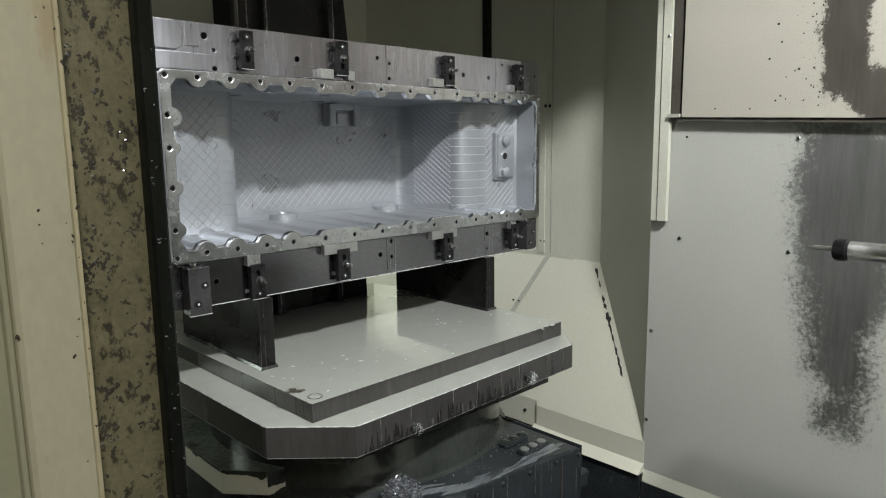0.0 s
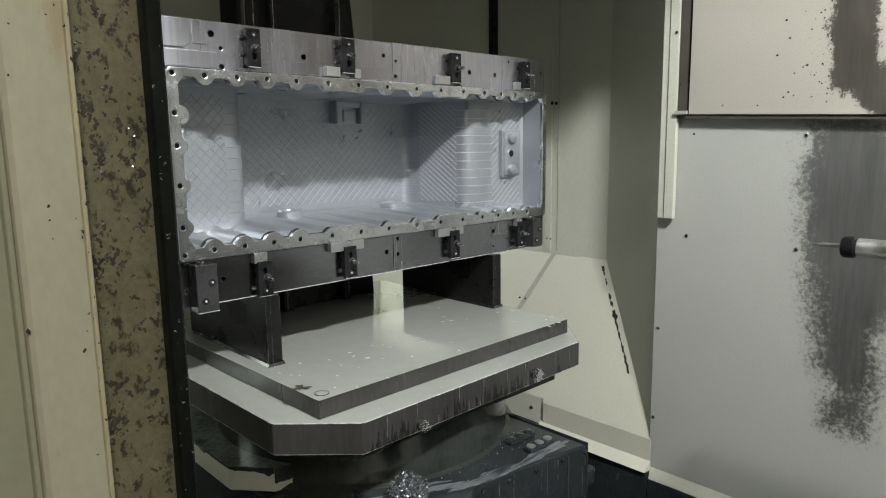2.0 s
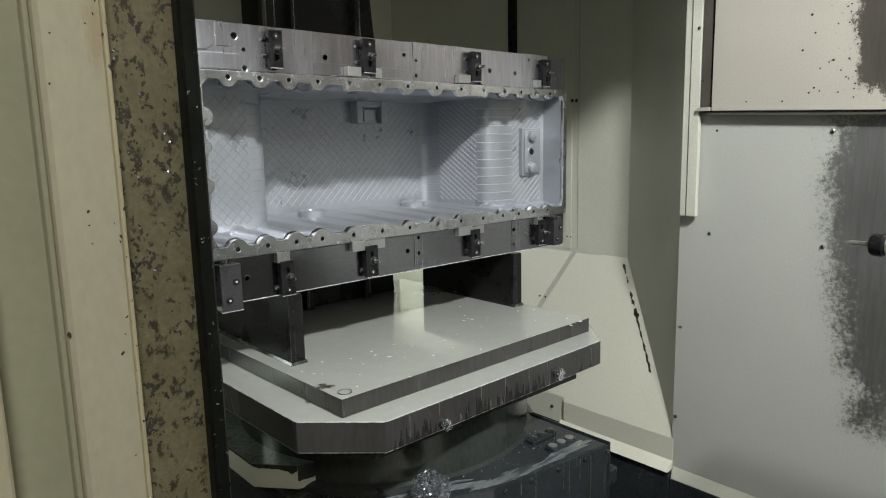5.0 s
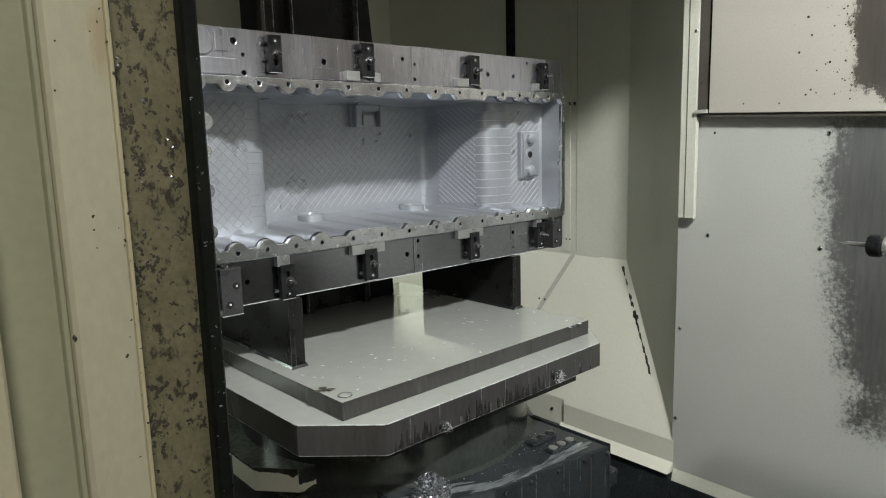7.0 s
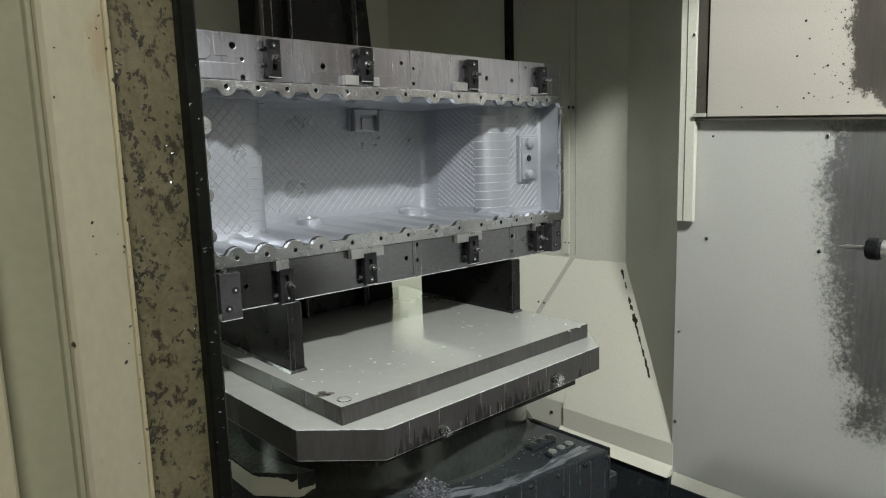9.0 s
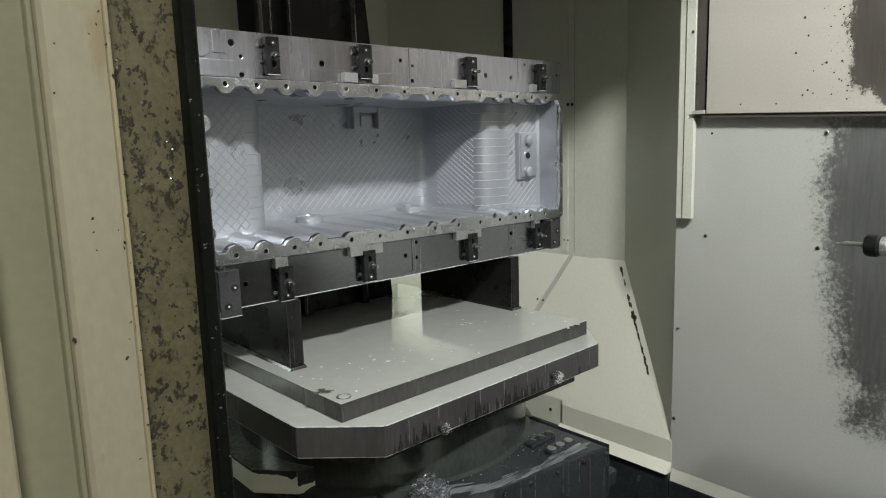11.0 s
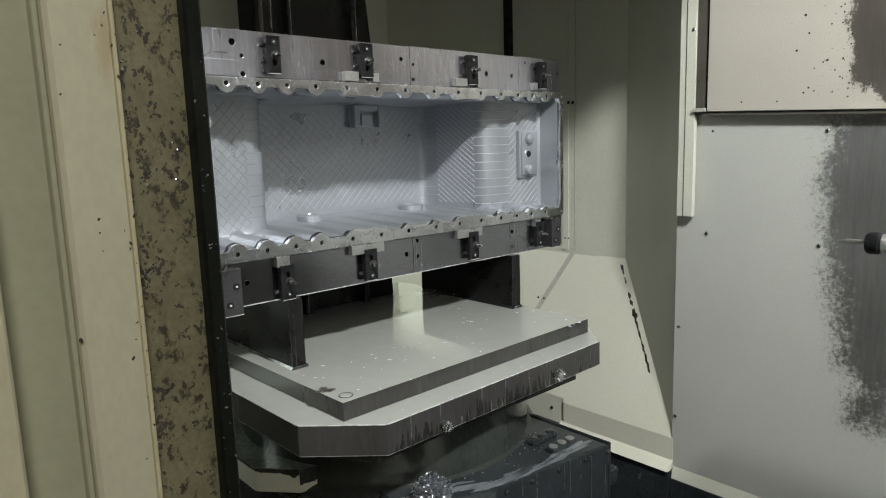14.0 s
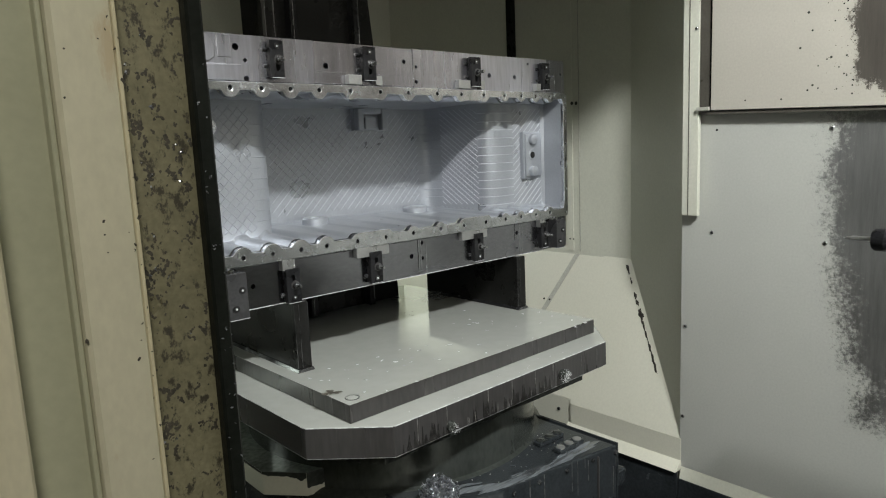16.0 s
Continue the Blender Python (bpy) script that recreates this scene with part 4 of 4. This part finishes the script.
part("pad_hole", lathe([(0.0085, 1.1297), (0.0085, 1.1290)], "y", (1.292, 0, 1.416), 16), M_HOLE, pad)
part("side_rib", box(0.4005, 0.4135, 1.096, 1.112, 1.355, 1.478, 0.005, 3), M_ALU, work, "raised rib along the pocket side", True)
part("rib_groove", box(0.402, 0.4065, 1.084, 1.097, 1.362, 1.470, 0.002), M_ALU, work)
part("thread_boss", lathe([(0.0155, YF + 0.016), (0.0155, YF + 0.040), (0.012, YF + 0.046)], "y", (0.4015, 0, 1.496), 22), M_FLANGE, work, "bright turned boss in the pocket corner", True)

# ---- clamps on the frame ----


def clamp(x, z, w, pads, low):
    """A slotted black strap on studs, with a nut and a pale step pad that grips the flange."""
    up = -1 if low else 1
    t = thing("strap_clamp", (x, YP, z), "black slotted clamp block with stud and nut on the fixture frame", "clamp", "clamps on the fixture frame")
    h, yf = 0.0325, 1.064
    slot = [(x + 0.0040 * math.cos(a), z - up * 0.008 + (0.009 if math.sin(a) > 0 else -0.009) + 0.0040 * math.sin(a)) for a in [i * math.pi / 6 for i in range(12)]]
    part("block", slab([(x - w / 2, z - h), (x + w / 2, z - h), (x + w / 2, z + h), (x - w / 2, z + h)], "y", yf, yf + 0.010, 0.0008, [slot]), M_BLACK, t)
    part("heel", box(x - w / 2 + 0.001, x + w / 2 - 0.001, yf + 0.010, YP - 0.0005, z - h + 0.004, z + h - 0.001, 0.001), M_BLACK, t)
    part("stud", lathe([(0.0026, yf - 0.022), (0.0032, yf - 0.020), (0.0032, yf + 0.008)], "y", (x + 0.003, 0, z - up * 0.001), 12), M_STEEL, t, "threaded steel stud", True)
    part("nut", lathe([(0.0066, yf - 0.007), (0.0068, yf - 0.001), (0.0078, yf)], "y", (x + 0.003, 0, z - up * 0.001), 6), M_DARKSTEEL, t, "dark hex nut")
    part("washer", lathe([(0.0088, yf - 0.0010), (0.0088, yf)], "y", (x + 0.003, 0, z - up * 0.001), 20), M_PALLET, t, "dull steel washer")
    for q in range(4):
        part("thread", lathe([(0.0030, yf - 0.0205 + 0.0032 * q), (0.0037, yf - 0.0195 + 0.0032 * q), (0.0030, yf - 0.0185 + 0.0032 * q)], "y", (x + 0.003, 0, z - up * 0.001), 10), M_DARKSTEEL, t, "", True)
    # pale strip painted as the light line under the block
    part("bright_edge", box(x - w / 2 + 0.001, x + w / 2 - 0.001, yf - 0.0004, yf + 0.001, z - h - 0.0003, z - h + 0.0007), M_EDGE, t, "pale strip painted as the glint under the clamp block")
    c = part("cap_screw", lathe([(0.0050, yf - 0.0015), (0.0052, yf)], "y", (x, 0, z + up * 0.022), 14), M_DARKSTEEL, t, "", True)
    # pale dot painted as the glint in the screw socket
    part("socket", lathe([(0.0018, yf - 0.0021), (0.0018, yf - 0.0014)], "y", (x, 0, z + up * 0.022), 6), M_EDGE, c)
    part("side_screw", lathe([(0.0036, x - w / 2 - 0.007), (0.0042, x - w / 2 - 0.001), (0.0042, x - w / 2 + 0.002)], "x", (0, yf + 0.016, z + up * 0.018), 10), M_DARKSTEEL, t, "", True)
    if not low:
        part("side_screw", lathe([(0.0034, x - w / 2 - 0.006), (0.0034, x - w / 2 + 0.002)], "x", (0, yf + 0.016, z - up * 0.010), 10), M_DARKSTEEL, t, "", True)
    for xa, xb in pads:
        zz = (1.5735, 1.592) if not low else (1.232, 1.2515)
        part("pad", box(xa, xb, 1.0665, YP - 0.0005, zz[0], zz[1], 0.0012), M_PAD, t, "pale ground steel pad")


clamp(0.532, 1.612, 0.026, [], False)
clamp(0.733, 1.614, 0.030, [(0.683, 0.714), (0.748, 0.764)], False)
clamp(1.028, 1.611, 0.030, [(0.975, 1.011), (1.044, 1.057)], False)
clamp(1.274, 1.610, 0.029, [(1.240, 1.256)], False)
clamp(0.530, 1.202, 0.029, [(0.511, 0.537)], True)
clamp(0.721, 1.208, 0.030, [(0.676, 0.757)], True)
clamp(1.018, 1.211, 0.030, [(0.967, 1.048)], True)
clamp(1.257, 1.211, 0.028, [(1.242, 1.263)], True)

for xa, xb, za, zb in ((0.395, 0.4325, 1.1634, 1.2452), (1.288, 1.3215, 1.174, 1.248)):
    t = thing("locating_block", ((xa + xb) / 2, YP, (za + zb) / 2), "dark steel locating block bolted to the frame", "block", "locating blocks on the frame")
    part("body", box(xa, xb, 1.050, YP - 0.0005, za, zb, 0.0015), M_BLOCK, t)
    for fx_, fz_ in ((0.72, 0.62), (0.36, 0.24)):
        part("cap_screw", lathe([(0.0062, 1.0482), (0.0062, 1.0505)], "y", (xa + (xb - xa) * fx_, 0, za + (zb - za) * fz_), 12), M_HOLE, t)
        # white dot painted as the glint inside the dark screw recess
        part("screw_glint", lathe([(0.0019, 1.0470), (0.0019, 1.0485)], "y", (xa + (xb - xa) * fx_, 0, za + (zb - za) * fz_), 10), M_TUFT, t)
    # same painted light line under the locating block
    part("lower_glint", box(xa, xb, 1.0498, 1.058, za - 0.001, za + 0.0004), M_EDGE, t)
    part("stop_pin", lathe([(0.006, zb), (0.006, zb + 0.004), (0.004, zb + 0.006)], "z", ((xa + xb) / 2 - 0.004, 1.064, 0), 12), M_STEEL, t, "bright stop pin", True)

# ---- tool in the spindle ----
tool = thing("drill_tool", (1.2, 0.30, 1.2615), "slim milling tool in a steel collet holder", "tool")
TA = (1.2, 0, 1.2615)
part("cutter", lathe([(0.0008, 0.357), (0.0030, 0.346), (0.0042, 0.343), (0.0042, 0.31)], "y", TA, 16), M_HOLDER, tool, "dark carbide cutter", True)
part("collet_nut", lathe([(0.006, 0.3145), (0.0165, 0.313), (0.0190, 0.309), (0.0190, 0.2945), (0.0165, 0.292), (0.0145, 0.289)], "y", TA, 28), M_BLACK, tool, "black collet nut", True)
part("holder", lathe([(0.0135, 0.2915), (0.0160, 0.2895), (0.0162, 0.02), (0.032, 0.0), (0.032, -0.06)], "y", TA, 32), M_HOLDER, tool, "ground steel holder", True)
spin = thing("spindle_nose", (1.2, -0.5, 1.2615), "steel spindle nose on the column side wall", "spindle")
part("nose", lathe([(0.06, -0.06), (0.09, -0.08), (0.09, -0.5), (0.15, -0.52), (0.15, -1.4)], "y", TA, 40), M_HOLDER, spin, "", True)

# ---- swarf ----


def flake(bm, c, u, v, size, rng, curl):
    """A thin curled chip in the plane of u and v."""
    a = rng.uniform(0, 2 * math.pi)
    p, q = u * math.cos(a) + v * math.sin(a), v * math.cos(a) - u * math.sin(a)
    nrm = u.cross(v)
    n = 4
    bend = rng.uniform(-1.6, 1.6)
    w = size * rng.uniform(0.16, 0.38)
    rows = []
    for k in range(n + 1):
        f = k / n - 0.5
        m = c + p * (size * math.sin(f * 1.2)) + q * (size * bend * f * f) + nrm * (curl * size * (0.3 + rng.uniform(-0.15, 0.15)))
        taper = 1 - abs(f) * rng.uniform(0.8, 1.6)
        rows.append((bm.verts.new(m + q * w * taper), bm.verts.new(m - q * w * taper + nrm * curl * size * 0.25)))
    for r0, r1 in zip(rows, rows[1:]):
        bm.faces.new((r0[0], r1[0], r1[1], r0[1]))


def lump(bm, x, y, z, size, rng):
    """A small ragged chip lying on the jamb face, thicker in its middle."""
    a0, long = rng.gauss(math.pi / 2, 0.9), rng.uniform(0.9, 1.8)
    top = bm.verts.new((x, y - size * rng.uniform(0.04, 0.13), z))
    rim = []
    for k in range(9):
        a = 2 * math.pi * k / 9
        u, v = size * rng.uniform(0.55, 1.15) * math.cos(a) * long, size * rng.uniform(0.55, 1.15) * math.sin(a)
        rim.append(bm.verts.new((x + u * math.cos(a0) - v * math.sin(a0), y + 0.0002, z + u * math.sin(a0) + v * math.cos(a0))))
    for k in range(9):
        bm.faces.new((rim[k], rim[(k + 1) % 9], top))


def clump(name, centre, radius, count, seed, label, squash=1.0, metal=None):
    """A ball of tangled thin curled ribbons."""
    rng = random.Random(seed)
    bm = bmesh.new()
    for _ in range(count):
        d = Vector((rng.gauss(0, 1), rng.gauss(0, 1), rng.gauss(0, 1))).normalized()
        c = Vector(centre) + Vector((d.x, d.y, d.z * squash)) * radius * rng.uniform(0.45, 1.0)
        u = Vector((rng.gauss(0, 1), rng.gauss(0, 1), rng.gauss(0, 1))).normalized()
        v = u.orthogonal().normalized()
        w = u.cross(v)
        r, turn, th = radius * rng.uniform(0.03, 0.13), rng.uniform(2, 6), radius * rng.uniform(0.012, 0.03)
        prev = None
        for k in range(9):
            a = turn * k / 8
            m = c + v * r * math.cos(a) + w * r * math.sin(a) + u * (a * r * 0.25)
            o = (u * 0.8 + v * 0.4 * math.cos(a)) * th
            cur = (bm.verts.new(m + o), bm.verts.new(m - o))
            if prev:
                bm.faces.new((prev[0], cur[0], cur[1], prev[1]))
            prev = cur
    ob = part(name, bm, metal or M_CHIP, None)
    return tagged(ob, label, "swarf", "", "")


clump("swarf_ball", (0.658, 0.824, 0.828), 0.0365, 1500, 3, "ball of tangled bright aluminium swarf on the way cover", 0.85)
clump("swarf_tuft", (0.386, 1.074, 1.199), 0.006, 40, 9, "small tuft of bright swarf on the fixture frame", 1.3, M_TUFT)
clump("swarf_tuft", (0.671, 0.790, 0.957), 0.010, 120, 4, "small tuft of bright swarf on the pallet screw", 1.2, M_TUFT)
clump("swarf_tuft", (0.990, 0.794, 0.966), 0.013, 150, 6, "small tuft of bright swarf on the pallet screw", 1.2, M_TUFT)

rng = random.Random(11)
bm, bd = bmesh.new(), bmesh.new()
X, Z, YD = Vector((1, 0, 0)), Vector((0, 0, 1)), 0.2933
for k in range(560):
    side = rng.random()
    cx = 0.0352 + abs(rng.gauss(0, 0.005)) if side < 0.50 else 0.0632 - abs(rng.gauss(0, 0.004)) if side < 0.68 else rng.uniform(0.037, 0.062)
    cz = rng.uniform(1.20, 1.60)
    if noise.noise((cx * 70, 3.1, cz * 30)) < rng.uniform(-0.6, 0.2):
        continue
    way, bend, size = rng.gauss(math.pi / 2, 0.6), rng.gauss(0, 0.35), rng.uniform(0.00035, 0.0010)
    for j in range(rng.choice((1, 2, 3, 4, 5, 7))):
        if 0.0352 < cx < 0.0635:
            lump(bm if rng.random() < 0.035 else bd, cx + rng.gauss(0, 0.0003), YD, cz, size * rng.uniform(0.6, 1.2), rng)
        cx, cz, way = cx + size * 1.1 * math.cos(way), cz + size * 1.1 * math.sin(way), way + bend
for k in range(60):
    flake(bm, Vector((rng.uniform(0.0648, 0.0722), 0.2862, rng.uniform(1.2, 1.6))), Z, X, rng.uniform(0.0006, 0.0016), rng, 0.3)
for k in range(40):
    flake(bd, Vector((0.0345 - abs(rng.gauss(0, 0.004)), 0.2877, rng.uniform(1.2, 1.6))), Z, X, rng.uniform(0.0006, 0.0015), rng, 0.3)
for x, z, q in ((0.0193, 1.417, 0.0010), (0.0190, 1.411, 0.0008), (0.0195, 1.403, 0.0006), (0.0272, 1.352, 0.0013), (0.0068, 1.365, 0.0010), (0.012, 1.49, 0.0008), (0.0335, 1.478, 0.0011), (0.0338, 1.417, 0.0010), (0.0255, 1.495, 0.0006), (0.010, 1.47, 0.0005)):
    lump(bd, x, 0.2879, z, q, rng)
tagged(part("stuck_chips", bd, M_CHIP_DARK, None, "", True), "dark wet chips stuck to the door jamb", "chips", "", "stuff")
tagged(part("bright_chips", bm, M_CHIP, None), "bright chips stuck to the door jamb and seal", "chips", "", "stuff")

bm = bmesh.new()
XX, YY = Vector((1, 0, 0)), Vector((0, 1, 0))
for k in range(56):
    x, y = rng.uniform(0.51, 1.17), rng.uniform(0.87, 1.05)
    if rng.random() < 0.6:
        cx, cy = ((0.70, 0.99), (1.0, 1.08), (0.60, 0.97))[k % 3]
        x, y = rng.gauss(cx, 0.06), rng.gauss(cy, 0.035)
    if not (0.51 < x < 1.175 and 0.87 < y < 1.3):
        continue
    flake(bm, Vector((x, y, 1.0333)), XX, YY, rng.uniform(0.003, 0.009), rng, 0.25)
for k in range(30):
    flake(bm, Vector((rng.uniform(0.56, 1.12), rng.uniform(0.806, 0.85), 1.0005)), XX, YY, rng.uniform(0.001, 0.003), rng, 0.3)
for k in range(9):
    flake(bm, Vector((rng.uniform(0.56, 1.16), rng.uniform(0.858, 0.866), 1.0332)), XX, YY, rng.uniform(0.004, 0.009), rng, 0.35)
for k in range(110):
    x = rng.uniform(0.42, 1.33)
    flake(bm, Vector((x, YF - 0.0004, rng.choice((rng.uniform(1.254, 1.268), rng.uniform(1.558, 1.57))))), XX, Z, rng.uniform(0.0006, 0.002), rng, 0.2)
tagged(part("loose_chips", bm, M_EDGE, None), "bright loose chips scattered on plate, pallet and flange", "chips", "", "stuff")
bm = bmesh.new()
for k in range(14):
    flake(bm, Vector((rng.gauss(0.513, 0.008), rng.gauss(0.925, 0.007), 1.0338)), XX, YY, rng.uniform(0.006, 0.012), rng, 0.3)
for k in range(10):
    flake(bm, Vector((rng.gauss(0.93, 0.02), rng.gauss(1.23, 0.02), 1.0338)), XX, YY, rng.uniform(0.003, 0.007), rng, 0.4)
tagged(part("dark_chips", bm, M_CHIP_DARK, None), "dark chip clusters on the wet base plate", "chips", "", "stuff")
